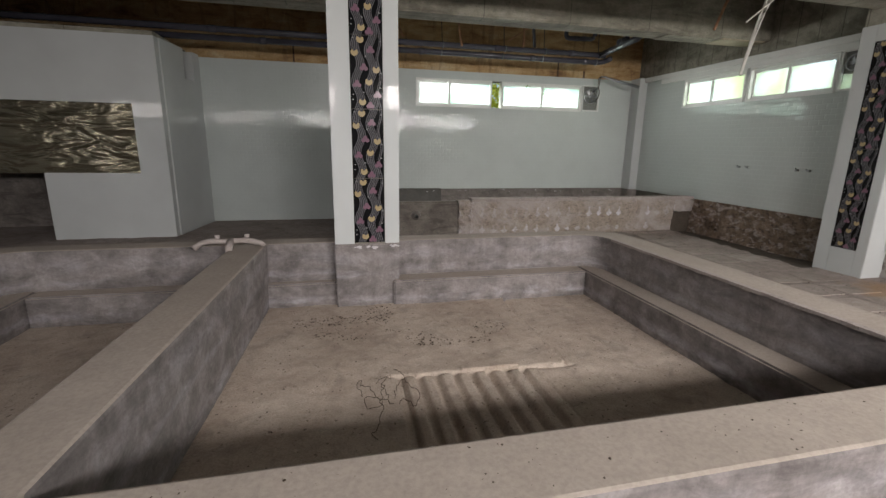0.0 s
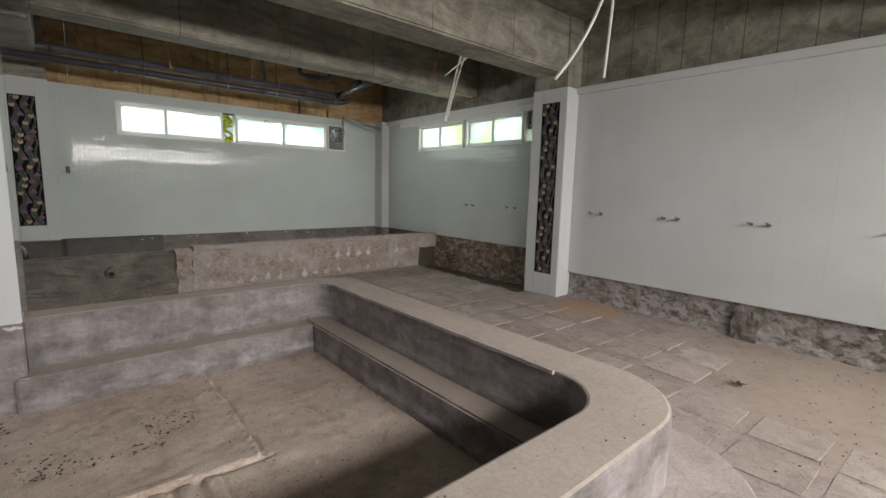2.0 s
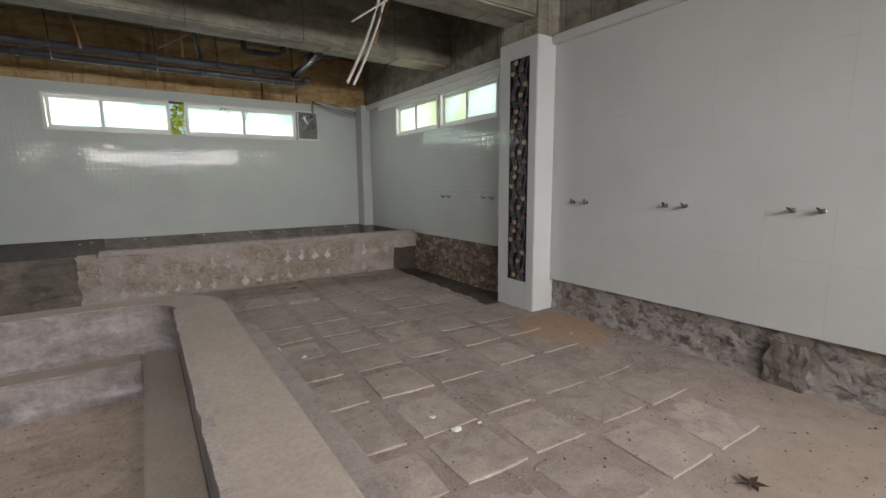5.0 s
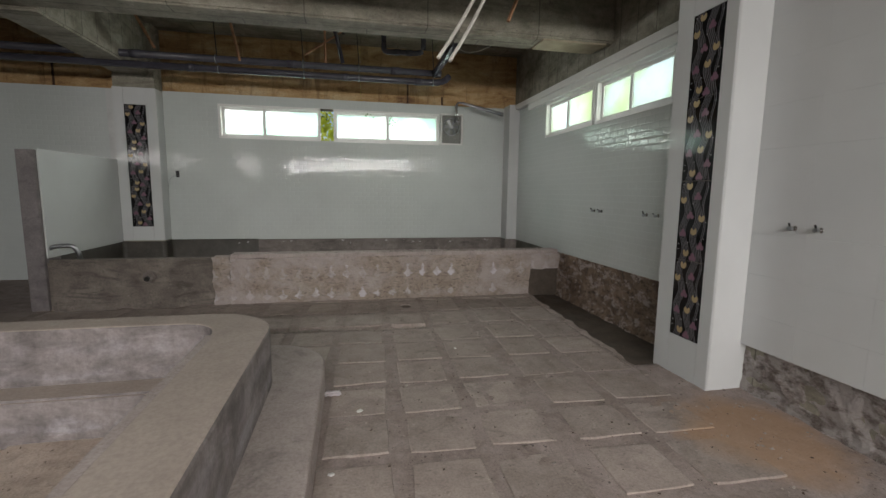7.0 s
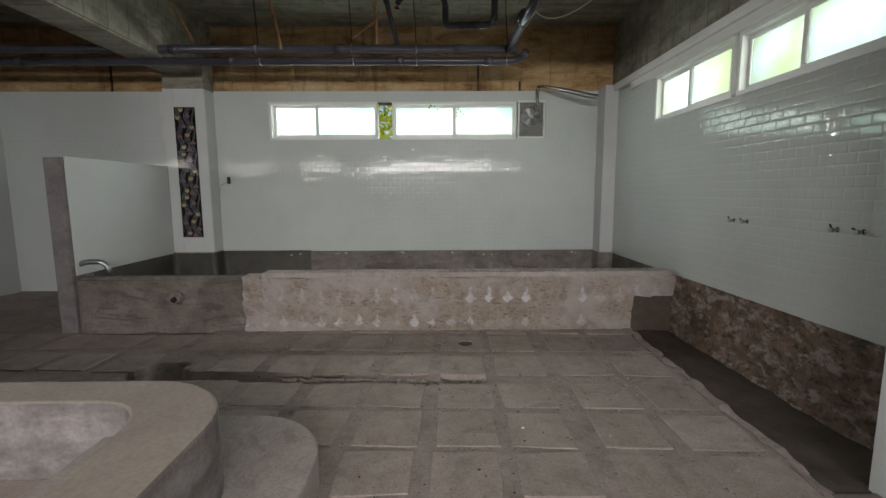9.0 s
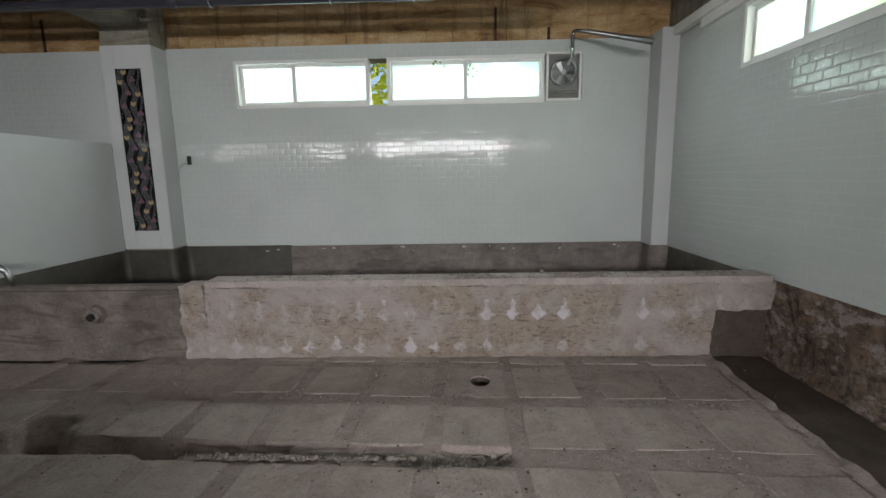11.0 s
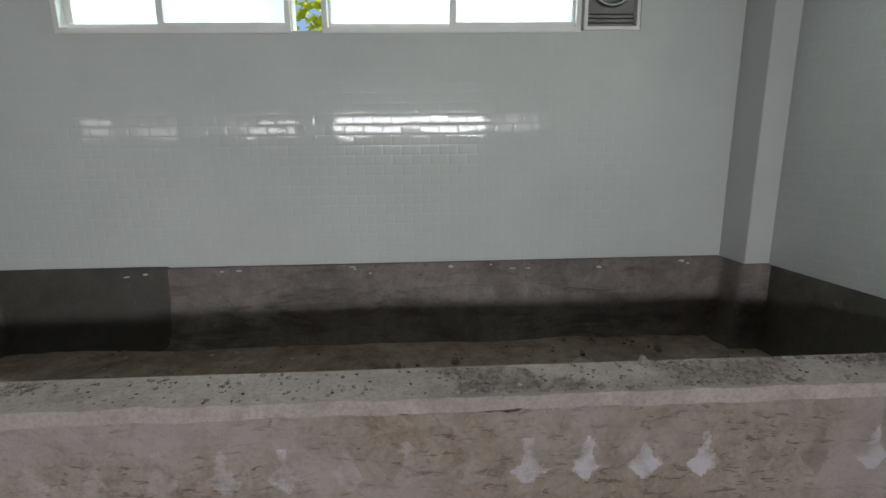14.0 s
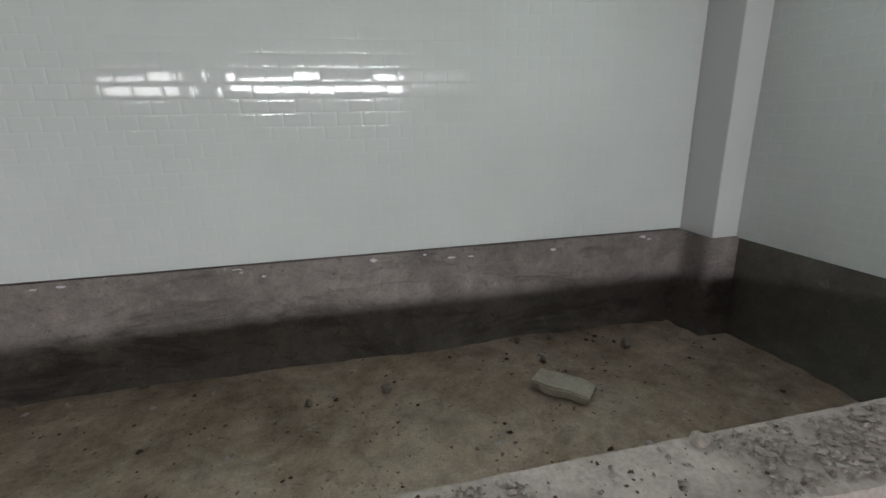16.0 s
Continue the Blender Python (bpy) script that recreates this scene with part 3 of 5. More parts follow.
def edge_lip(y0, y1, x):
    """Thin screed edge that stands proud of the basin wall, broken here and there."""
    bm = bmesh.new()
    n = int((y1 - y0) / 0.04)
    box(bm, x - 0.012, x + 0.03, y0, y1, TZ - 0.02, TZ + 0.001)
    for i in range(1, n):
        bmesh.ops.bisect_plane(bm, geom=bm.verts[:] + bm.edges[:] + bm.faces[:], plane_co=(0, y0 + (y1 - y0) * i / n, 0), plane_no=(0, 1, 0))
    for v in bm.verts:
        if v.co.x < x:
            v.co.x += 0.012 * noise.noise(Vector((0, v.co.y * 9, 1)))
        if v.co.z < TZ - 0.01:
            v.co.z += 0.006 * noise.noise(Vector((2, v.co.y * 12, 1)))
    return bm


part("rim_edge", edge_lip(1.70, 4.1, 2.60), M_RIM, tub, "thin overhanging screed edge of the tub rim")
part("step", skirt(), M_RIM, tub, "low rounded screed step round the tub")


# ---- cold pool ----
def rubble_face(x0, x1, y0, y1, z0, z1, amount, seed, material, name, parent, label="", step=0.03):
    """A block whose front (towards -y) and ends are hacked and uneven, its top nearly even."""
    bm = bmesh.new()
    box(bm, x0, x1, y0, y1, z0, z1)
    n = max(2, int((x1 - x0) / step))
    for axis, a, b in (((1, 0, 0), x0, x1), ((0, 0, 1), z0, z1), ((0, 1, 0), y0, y1)):
        k = max(1, min(120, int((b - a) / step)))
        if axis[1]:
            k = min(k, 4)
        for i in range(1, k):
            co = Vector(axis) * (a + (b - a) * i / k)
            bmesh.ops.bisect_plane(bm, geom=bm.verts[:] + bm.edges[:] + bm.faces[:], plane_co=co, plane_no=axis)
    for v in bm.verts:
        p = v.co * 7 + Vector((seed, 0, seed))
        q = v.co * 22 + Vector((0, seed, 0))
        d = noise.noise_vector(p) * amount + noise.noise_vector(q) * amount * 0.6
        k = min(1.0, max(0.0, (y1 - v.co.y) / (y1 - y0)))
        if v.co.y > y0 + 0.01 and v.co.z > z1 - 0.01:
            d.z *= 0.25
        v.co += Vector((d.x * k, d.y * k, d.z * k))
    return part(name, bm, material, parent, label)


def adhesive_face():
    """Hacked mortar face with bleached lime marks left by the lost tiles."""
    m = mat("hacked_face", 0.95)
    co = world_coords(m)
    big = noise_of(m, co, 2.0, 6, 0.65, 0.5)
    med = noise_of(m, co, 14, 6, 0.7, 0.4)
    fine = noise_of(m, co, 60, 4, 0.7)
    c = mix(m, 0.5, ramp(m, big, [(0.3, (0.25, 0.2, 0.16)), (0.5, (0.38, 0.31, 0.26)), (0.7, (0.47, 0.41, 0.36))]), ramp(m, med, [(0.33, (0.18, 0.14, 0.11)), (0.5, (0.38, 0.32, 0.265)), (0.7, (0.5, 0.44, 0.38))]))
    c = mix(m, 0.5, c, ramp(m, fine, [grey(0.3, 0.5), grey(0.6, 1)]), "MULTIPLY")
    dash = ramp(m, noise_of(m, world_coords(m, (9, 1, 34)), 1.6, 4, 0.6, 0.6), [grey(0.58, 0.0), grey(0.65, 0.75)])
    c = mix(m, dash, c, (0.11, 0.085, 0.07))
    bloom = ramp(m, noise_of(m, world_coords(m, (1, 1, 1.5)), 2.6, 4, 0.6), [grey(0.42, 0.0), grey(0.62, 0.65)])
    c = mix(m, bloom, c, (0.47, 0.42, 0.415))
    # two rows of drop-shaped lime marks, a hand's width apart
    s = nd(m, "ShaderNodeSeparateXYZ")
    ln(m, co, s.inputs[0])
    wob = math_of(m, "MULTIPLY_ADD", noise_of(m, co, 13, 5, 0.75), 0.12, -0.06)
    dx = math_of(m, "ABSOLUTE", math_of(m, "MULTIPLY_ADD", math_of(m, "FRACT", math_of(m, "MULTIPLY_ADD", s.outputs[0], 1 / 0.193, -22.868)), 0.193, -0.0965))
    for z0, h, stops in ((0.365, 0.085, [grey(0.0, 0.3), grey(0.266, 0.5), grey(0.315, 0.95), grey(0.365, 0.35), grey(0.4125, 0.5), grey(0.4625, 0.2), grey(0.5075, 0.75), grey(0.555, 1.0), grey(0.70, 0.6), grey(0.7975, 0.85), grey(0.845, 0.35)]),
                         (0.10, 0.07, [grey(0.0, 0.4), grey(0.1225, 0.7), grey(0.17, 0.9), grey(0.315, 0.2), grey(0.365, 0.85), grey(0.5525, 0.15), grey(0.65, 0.75), grey(0.70, 0.08), grey(0.7975, 0.45), grey(0.845, 0.1)])):
        t = math_of(m, "MULTIPLY_ADD", s.outputs[2], 0.5 / h, 0.5 - z0 * 0.5 / h)
        width = ramp(m, t, [grey(0.0, 0.0), grey(0.08, 0.12), grey(0.3, 0.42), grey(0.5, 0.2), grey(0.68, 0.07), grey(0.97, 0.03), grey(1.0, 0.0)])
        wz = math_of(m, "MULTIPLY", width, 0.125)
        gap = math_of(m, "SUBTRACT", math_of(m, "ADD", dx, math_of(m, "MULTIPLY", wob, 1.1)), wz)
        mask = ramp(m, math_of(m, "MULTIPLY_ADD", gap, 40.0, 0.5), [grey(0.4, 1.0), grey(0.75, 0.0)])
        inside = math_of(m, "MULTIPLY", math_of(m, "GREATER_THAN", t, 0.01), math_of(m, "LESS_THAN", t, 0.99))
        pos = math_of(m, "MULTIPLY_ADD", s.outputs[0], 0.25, -0.5)
        rr = nd(m, "ShaderNodeValToRGB")
        rr.color_ramp.interpolation = "CONSTANT"
        while len(rr.color_ramp.elements) < len(stops):
            rr.color_ramp.elements.new(0.5)
        for e, (q, col) in zip(rr.color_ramp.elements, stops):
            e.position, e.color = q, (*col, 1)
        ln(m, pos, rr.inputs[0])
        k = math_of(m, "MULTIPLY", math_of(m, "MULTIPLY", mask, inside), rr.outputs[0])
        c = mix(m, math_of(m, "MULTIPLY", k, math_of(m, "MULTIPLY", ramp(m, med, [grey(0.36, 0.35), grey(0.5, 0.9)]), ramp(m, noise_of(m, co, 7.0, 5, 0.7), [grey(0.38, 0.3), grey(0.55, 1.0)]))), c, (0.66, 0.64, 0.70) if z0 < 0.2 else mix(m, ramp(m, pos, [grey(0.698, 0.0), grey(0.702, 1.0), grey(0.795, 1.0), grey(0.80, 0.0)]), (0.66, 0.64, 0.70), (0.20, 0.165, 0.145)))
    ln(m, c, m.node_tree.nodes["Principled BSDF"].inputs["Base Color"])
    bump(m, [(med, 0.03), (fine, 0.009)])
    return m


M_HACK = adhesive_face()
pool = thing("cold_pool", "sunken cold pool of damp dark concrete along the tiled walls", "pool")
rubble_face(1.98, 5.81, 7.06, 7.25, -0.05, 0.555, 0.019, 3.0, M_HACK, "front_wall", pool, "hacked pale mortar pool wall")
rubble_face(5.80, 6.29, 7.10, 7.25, 0.33, 0.555, 0.02, 5.0, M_HACK, "front_wall", pool, "broken end of the pool wall", 0.03)
part("recess_wall", boxes((5.80, 6.30, 7.16, 7.245, -0.2, 0.34)), M_GUTTER, pool, "dark mortar under the broken end")
rubble_face(2.0, 6.2, 7.045, 7.25, 0.557, 0.605, 0.007, 8.0, M_RIM, "cap", pool, "dusty screed cap of the pool wall", 0.04)
rubble_face(1.79, 1.978, 7.055, 7.25, -0.05, 0.572, 0.03, 9.0, M_HACK, "broken_joint", pool, "broken mortar joint between two walls", 0.04)
bm = boxes((-0.1, 1.9, 7.10, 7.25, -0.2, 0.56), bevel=0.03)
part("front_wall", bm, M_POOLWEST, pool, "smooth grey render pool wall")
bm = bmesh.new()
tube(bm, [(1.10, 7.12, 0.345), (1.10, 7.07, 0.345), (1.10, 7.045, 0.34)], [0.085, 0.066, 0.05], 18)
part("inlet", rough(bm, 0.022, 22), M_WETCON, pool, "broken mortar round a water inlet")
part("inlet_pipe", tube(bmesh.new(), [(1.10, 7.06, 0.345), (1.10, 7.02, 0.335)], 0.028, 12), M_DARK, pool)
def pool_side(name, path, top, material, label):
    """Rendered pool side with a sloping foot; path: points in plan, with the pool on its right hand."""
    prof = [(0.0, top), (0.012, top - 0.02), (0.022, 0.36), (0.04, 0.27), (0.075, 0.10), (0.12, 0.03), (0.19, 0.0)]
    pts = [Vector((*p, 0)) for p in path]
    cuts = []
    for i, p in enumerate(pts):
        d0 = (p - pts[i - 1]).normalized() if i else (pts[1] - p).normalized()
        d1 = (pts[i + 1] - p).normalized() if i + 1 < len(pts) else d0
        n0, n1 = Vector((d0.y, -d0.x, 0)), Vector((d1.y, -d1.x, 0))
        m = (n0 + n1)
        m = m / max(0.3, m.dot(n0))
        cuts.append((p, m))
    bm = bmesh.new()
    rows = []
    for (p, m), (q, m2) in zip(cuts, cuts[1:]):
        k = max(1, int((q - p).length / 0.06))
        for i in range(k + (q == cuts[-1][0])):
            t = i / k
            c, mm = p.lerp(q, t), m.lerp(m2, t)
            row = []
            for off, z in prof:
                v = c + mm * off
                w = 0.006 * noise.noise(Vector((v.x * 4, v.y * 4, z * 6)))
                row.append(bm.verts.new((v.x + mm.x * w, v.y + mm.y * w, z)))
            rows.append(row)
    for a, b in zip(rows, rows[1:]):
        for i in range(len(prof) - 1):
            bm.faces.new((a[i], b[i], b[i + 1], a[i + 1])[::-1])
    return part(name, bm, material, pool, label, True)


M_WETDARK = concrete("dark_damp_render", (0.03, 0.027, 0.022), (0.06, 0.054, 0.044), (0.11, 0.10, 0.085), 0.55, 1.0, 0.002, 0.3)
pool_side("pool_wall", [(0.085, 7.32), (0.085, 8.785), (0.665, 8.785), (0.665, 9.045), (1.94, 9.045)], 0.585, M_WETDARK, "smooth dark damp render pool side")
M_WETEAST = concrete("dark_green_render", (0.05, 0.045, 0.036), (0.10, 0.093, 0.075), (0.18, 0.168, 0.14), 0.65, 1.0, 0.003, 0.3)
pool_side("pool_wall", [(1.94, 9.035), (6.065, 9.035), (6.065, 8.775), (6.27, 8.775)], 0.57, M_WETCON, "damp concrete pool side under the tiles")
pool_side("pool_wall", [(6.268, 8.80), (6.268, 7.30)], 0.57, M_WETEAST, "dark greenish damp pool side")
def pool_floor_height(x, y):
    return 0.01 + 0.012 * noise.noise(Vector((x * 2, y * 2, 0))) + 0.005 * noise.noise(Vector((x * 11, y * 11, 0)))


me = grid_slab(-0.05, 6.28, 7.2, 9.08, pool_floor_height, 0.05)
me.materials.append(M_POOLFLOOR)
ob = new("pool_floor", me)
ob.parent = pool

random.seed(12)
for k in range(16):
    bm = bmesh.new()
    cx, cz = random.choice(((0.10, 0.53), (0.22, 0.525), (0.40, 0.53))), 0
    bmesh.ops.create_icosphere(bm, subdivisions=1, radius=random.uniform(0.006, 0.016), matrix=Matrix.Translation((cx[0] + random.uniform(-0.05, 0.05), 4.213, cx[1] - abs(random.gauss(0, 0.014)))) @ Matrix.Diagonal((1.5, 0.3, 0.8, 1)))
    part("plaster_splash", rough(bm, 0.005, 40, k), M_EFFLO, tub)
random.seed(31)
for k in range(15):
    x, z = random.uniform(1.6, 6.0), 0.57 - abs(random.gauss(0, 0.05)) - 0.012
    bm = bmesh.new()
    a, b = random.uniform(0.008, 0.03), random.uniform(0.004, 0.010)
    bm.faces.new([bm.verts.new((x + a * math.cos(t) * random.uniform(0.6, 1.2), 9.008, z + b * math.sin(t) * random.uniform(0.6, 1.3))) for t in (2 * math.pi * i / 9 for i in range(9))])
    g = bmesh.ops.extrude_face_region(bm, geom=bm.faces[:])
    for v in g["geom"]:
        if isinstance(v, bmesh.types.BMVert):
            v.co.y += 0.012
    part("plaster_fleck", bm, M_EFFLO, pool)
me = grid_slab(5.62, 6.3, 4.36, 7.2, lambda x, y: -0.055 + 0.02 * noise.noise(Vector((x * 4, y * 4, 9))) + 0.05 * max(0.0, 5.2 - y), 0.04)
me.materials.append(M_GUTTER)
tagged(new("gutter_floor", me), "dark bottom of the wall gutter", kind="structure")

# gutter curb by the east wall
bm = bmesh.new()
box(bm, 5.60, 5.67, 4.3, 7.10, -0.15, -0.004)
for i in range(1, 40):
    bmesh.ops.bisect_plane(bm, geom=bm.verts[:] + bm.edges[:] + bm.faces[:], plane_co=(0, 4.3 + 2.8 * i / 40, 0), plane_no=(0, 1, 0))
for v in bm.verts:
    v.co.x += (v.co.y - 4.3) * 0.047
setting("gutter_edge", rough(bm, 0.025, 8), M_PAD, "broken mortar edge along the wall gutter")


def plinth(name, x, y0, y1, z1, seed, material):
    """Exposed uneven wall base under the tiles."""
    ny, nz = int((y1 - y0) / 0.03), 12
    verts, faces = [], []
    for j in range(nz + 1):
        for i in range(ny + 1):
            y, z = y0 + (y1 - y0) * i / ny, -0.2 + (z1 + 0.2) * j / nz
            d = 0.022 * noise.noise(Vector((y * 5, z * 9, seed))) + 0.014 * noise.noise(Vector((y * 17, z * 24, seed)))
            verts.append((x - 0.012 - d - max(0, 0.05 - z) * 0.35, y, z))
    for j in range(nz):
        for i in range(ny):
            a = j * (ny + 1) + i
            faces.append((a, a + ny + 1, a + ny + 2, a + 1))
    me = bpy.data.meshes.new(name)
    me.from_pydata(verts, [], faces)
    me.materials.append(material)
    return tagged(new(name, me), "rough exposed base of the wall with remains of white mortar", kind="structure")


plinth("wall_base", 6.28, 4.5, 7.22, 0.56, 1.0, M_PLINTH_N)
plinth("wall_base", 6.175, SOUTH, 4.0, 0.34, 5.0, M_PLINTH)

bm = boxes((6.06, 6.19, 1.66, 1.90, -0.12, 0.24))
for k in range(1, 8):
    bmesh.ops.bisect_plane(bm, geom=bm.verts[:] + bm.edges[:] + bm.faces[:], plane_co=(0, 1.66 + 0.03 * k, 0), plane_no=(0, 1, 0))
    bmesh.ops.bisect_plane(bm, geom=bm.verts[:] + bm.edges[:] + bm.faces[:], plane_co=(0, 0, -0.12 + 0.045 * k), plane_no=(0, 0, 1))
for v in bm.verts:
    if v.co.x < 6.1:
        v.co.x += 0.25 * max(0.0, v.co.z) + 0.5 * abs(v.co.y - 1.78) ** 1.6
setting("wall_base_patch", rough(bm, 0.03, 14), M_POOLWEST, "dark lump of mortar on the wall base")


# ---- columns ----
def decor_material():
    """Black glossy tile with wavy bands; x across, z up, in the piece's own coordinates."""
    m = mat("black_decor_tile", 0.08)
    co = coords(m)
    s = nd(m, "ShaderNodeSeparateXYZ")
    ln(m, co, s.inputs[0])
    x, z = s.outputs[0], s.outputs[2]
    acc = None
    for cx, amp, ph, wd in ((-0.075, 0.022, 0.0, 0.036), (0.035, 0.022, 0.9, 0.036), (0.105, 0.014, 2.2, 0.012)):
        wave = math_of(m, "MULTIPLY", math_of(m, "SINE", math_of(m, "MULTIPLY_ADD", z, 21.9, ph)), amp)
        d = math_of(m, "SUBTRACT", math_of(m, "SUBTRACT", x, cx), wave)
        inside = math_of(m, "LESS_THAN", math_of(m, "ABSOLUTE", d), wd)
        lines = math_of(m, "GREATER_THAN", math_of(m, "SINE", math_of(m, "MULTIPLY", d, 420.0)), -0.1)
        g = math_of(m, "MULTIPLY", inside, lines)
        acc = g if acc is None else math_of(m, "MAXIMUM", acc, g)
    m.node_tree.nodes["Principled BSDF"].inputs["Specular IOR Level"].default_value = 0.3
    c = mix(m, acc, (0.008, 0.008, 0.009), (0.13, 0.125, 0.135))
    ln(m, c, m.node_tree.nodes["Principled BSDF"].inputs["Base Color"])
    return m


M_DECOR = decor_material()
M_CREAM = paint("cream_motif", (0.40, 0.31, 0.17), 0.15, 0.05)
M_PINK = paint("pink_motif", (0.20, 0.11, 0.15), 0.15, 0.1)
M_TEXT = paint("pale_motif", (0.28, 0.28, 0.28), 0.2, 0.05)


def disc(bm, cx, cz, r, y, n=12, gap=None, squash=1.0):
    pts = []
    for i in range(n):
        a = 2 * math.pi * i / n
        rr = r * (gap if gap and abs(a - math.pi / 2) < 0.5 else 1.0)
        pts.append((cx + rr * math.cos(a), y, cz + rr * squash * math.sin(a)))
    f = bm.faces.new([bm.verts.new(p) for p in pts])
    return f


def decor_tile_meshes(w, h):
    tile = boxes((-w / 2, w / 2, 0, 0.009, -h / 2, h / 2), bevel=0.0015)
    cream, pink, pale = bmesh.new(), bmesh.new(), bmesh.new()
    for fx, fz in ((-0.18, 0.445), (-0.36, 0.27), (0.30, 0.05), (0.07, -0.12), (-0.14, -0.40)):
        disc(cream, fx * w, fz * h, 0.030, -0.0007, 14, 0.25)
    for fx, fz in ((0.13, 0.31), (-0.08, 0.07), (-0.30, -0.16), (0.33, -0.30), (0.1, -0.45)):
        for a in (90, 210, 330):
            disc(pink, fx * w + 0.019 * math.cos(radians(a)), fz * h + 0.015 * math.sin(radians(a)), 0.018, -0.0007 - a * 1e-6, 9)
    for fx, fz in ((-0.42, -0.3), (-0.43, -0.37), (0.44, 0.43), (-0.02, 0.22), (0.45, 0.0), (-0.1, -0.27), (0.42, -0.2), (-0.4, 0.46)):
        disc(pale, fx * w, fz * h, 0.008, -0.0006, 7, None, 0.6)
    return [(tile, M_DECOR, "decor_tile"), (cream, M_CREAM, "cream_motif"), (pink, M_PINK, "pink_motif"), (pale, M_TEXT, "pale_motif")]


def column(name, label, x0, x1, y0, y1, z0, z1, strip, face, tile_z):
    """A column clad in white panels; strip: across-range of the black band, on the face 's' (towards -y) or 'w' (towards -x)."""
    col = thing(name, label, "column")
    part("shaft", boxes((x0 + 0.012, x1 - 0.012, y0 + 0.012, y1 - 0.012, -0.15, SLAB - 0.01)), M_CEIL, col, "bare concrete core")
    t = 0.011
    a, b = strip
    zs = tile_z[0]
    ze = tile_z[-1]
    rows = []
    zz = z0
    g = 0.0015
    for fx in (0,):
        if face == "s":
            rows += [(x0, a - g, y0, y0 + t, z0, z1), (b + g, x1, y0, y0 + t, z0, z1)]
            if zs > z0 + 0.02:
                rows.append((a, b, y0, y0 + t, z0, zs - g))
            if ze < z1 - 0.02:
                rows.append((a, b, y0, y0 + t, ze + g, z1))
            rows += [(x0, x0 + t, y0 + t + g, y1, z0, z1), (x1 - t, x1, y0 + t + g, y1, z0, z1), (x0 + t, x1 - t, y1 - t, y1, z0, z1)]
        else:
            rows += [(x0, x0 + t, y0, a - g, z0, z1), (x0, x0 + t, b + g, y1, z0, z1)]
            rows.append((x0, x0 + t, a, b, z0, zs - g))
            rows.append((x0, x0 + t, a, b, ze + g, z1))
            rows += [(x0 + t + g, x1, y0, y0 + t, z0, z1), (x0 + t + g, x1, y1 - t, y1, z0, z1)]
    for r in rows:
        part("white_panel", boxes(r, bevel=0.003), M_TILE_PLAIN, col)
    for lo, hi in zip(tile_z, tile_z[1:]):
        for bmh, mt, nm in decor_tile_meshes(b - a - 0.002, hi - lo - 0.003):
            ob = part(nm, bmh, mt, col)
            ob.matrix_basis = pose((a + b) / 2, y0, (lo + hi) / 2) if face == "s" else pose(x0, (a + b) / 2, (lo + hi) / 2, 0, 0, -90)
    return col


column("column", "white tiled column with a black patterned tile band standing in the tub rim", -0.12, 0.46, 4.22, 4.78, 0.55, 2.91, (0.055, 0.327), "s", [0.56, 1.14, 1.725, 2.31, 2.89])
tub_base = boxes((-0.12, 0.46, 4.215, 4.76, -0.15, 0.548), bevel=0.01)
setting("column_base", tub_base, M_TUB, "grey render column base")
column("column", "white tiled column with a black patterned tile band against the wall", 5.86, 6.2, 3.98, 4.54, -0.05, 2.83, (4.09, 4.375), "w", [0.30, 0.8875, 1.475, 2.0625, 2.65])
column("column", "white tiled half column with a black patterned tile band by the pool", 0.10, 0.66, 8.79, 9.1, 0.60, 2.81, (0.24, 0.52), "s", [0.81, 1.397, 1.984, 2.57])
bm = boxes((6.07, 6.26, 8.78, NORTH + 0.02, 0.565, 2.85), bevel=0.003)
setting("pilaster", bm, M_TILE_PLAIN, "white tiled corner pilaster")


# ---- partition and sauna box ----
setting("partition_core", boxes((-0.09, 0.085, 7.06, 9.05, -0.1, 1.775), bevel=0.006), M_TUBWALL, "bare mortar end of the low partition")
bm = boxes((0.085, 0.1, 7.10, 8.79, 0.585, 1.785), (-0.105, -0.09, 7.10, NORTH, 0.0, 1.785), bevel=0.002)
setting("partition_facing", bm, M_TILE_PLAIN, "white tiles of the low partition")
BX, BY = -2.53, 7.66


def slant_wall(y0, y1, z0, z1, t=0.15):
    """A piece of the sauna room's east wall, which runs slightly askew."""
    bm = bmesh.new()
    box(bm, BX - t, BX, y0, y1, z0, z1)
    for v in bm.verts:
        v.co.x += (v.co.y - BY) * 0.14
    return bm


bm = boxes((-4.13, BX, BY, BY + 0.15, -0.05, 0.96), (-2.91, BX, BY, BY + 0.15, 0.96, 1.94), (WEST, BX, BY, BY + 0.15, 1.94, 2.86))
setting("wall_box", bm, M_TILE_PLAIN, "white tiled front wall of the sauna room")
for k, (y0, y1, z1) in enumerate(((BY + 0.15, 8.5, 2.86), (8.5, 8.82, 2.4), (8.82, 9.05, 2.86))):
    setting("wall_box_side", slant_wall(y0, y1, -0.05, z1), M_TILE_PLAIN, "white tiled side wall of the sauna room")
# added walls; the damp concrete colour stands in for shade inside the room
setting("box_back", boxes((WEST, BX - 0.16, 8.9, 9.02, -0.05, 2.8), (BX - 0.5, BX - 0.4, BY + 0.16, 8.9, -0.05, 2.8)), M_WETCON, "wall behind the sauna room openings, coloured dark for the unlit inside")
setting("box_ceiling", boxes((WEST, BX - 0.01, BY + 0.01, 9.1, 2.86, 2.92)), M_CEIL, "roof of the sauna room")


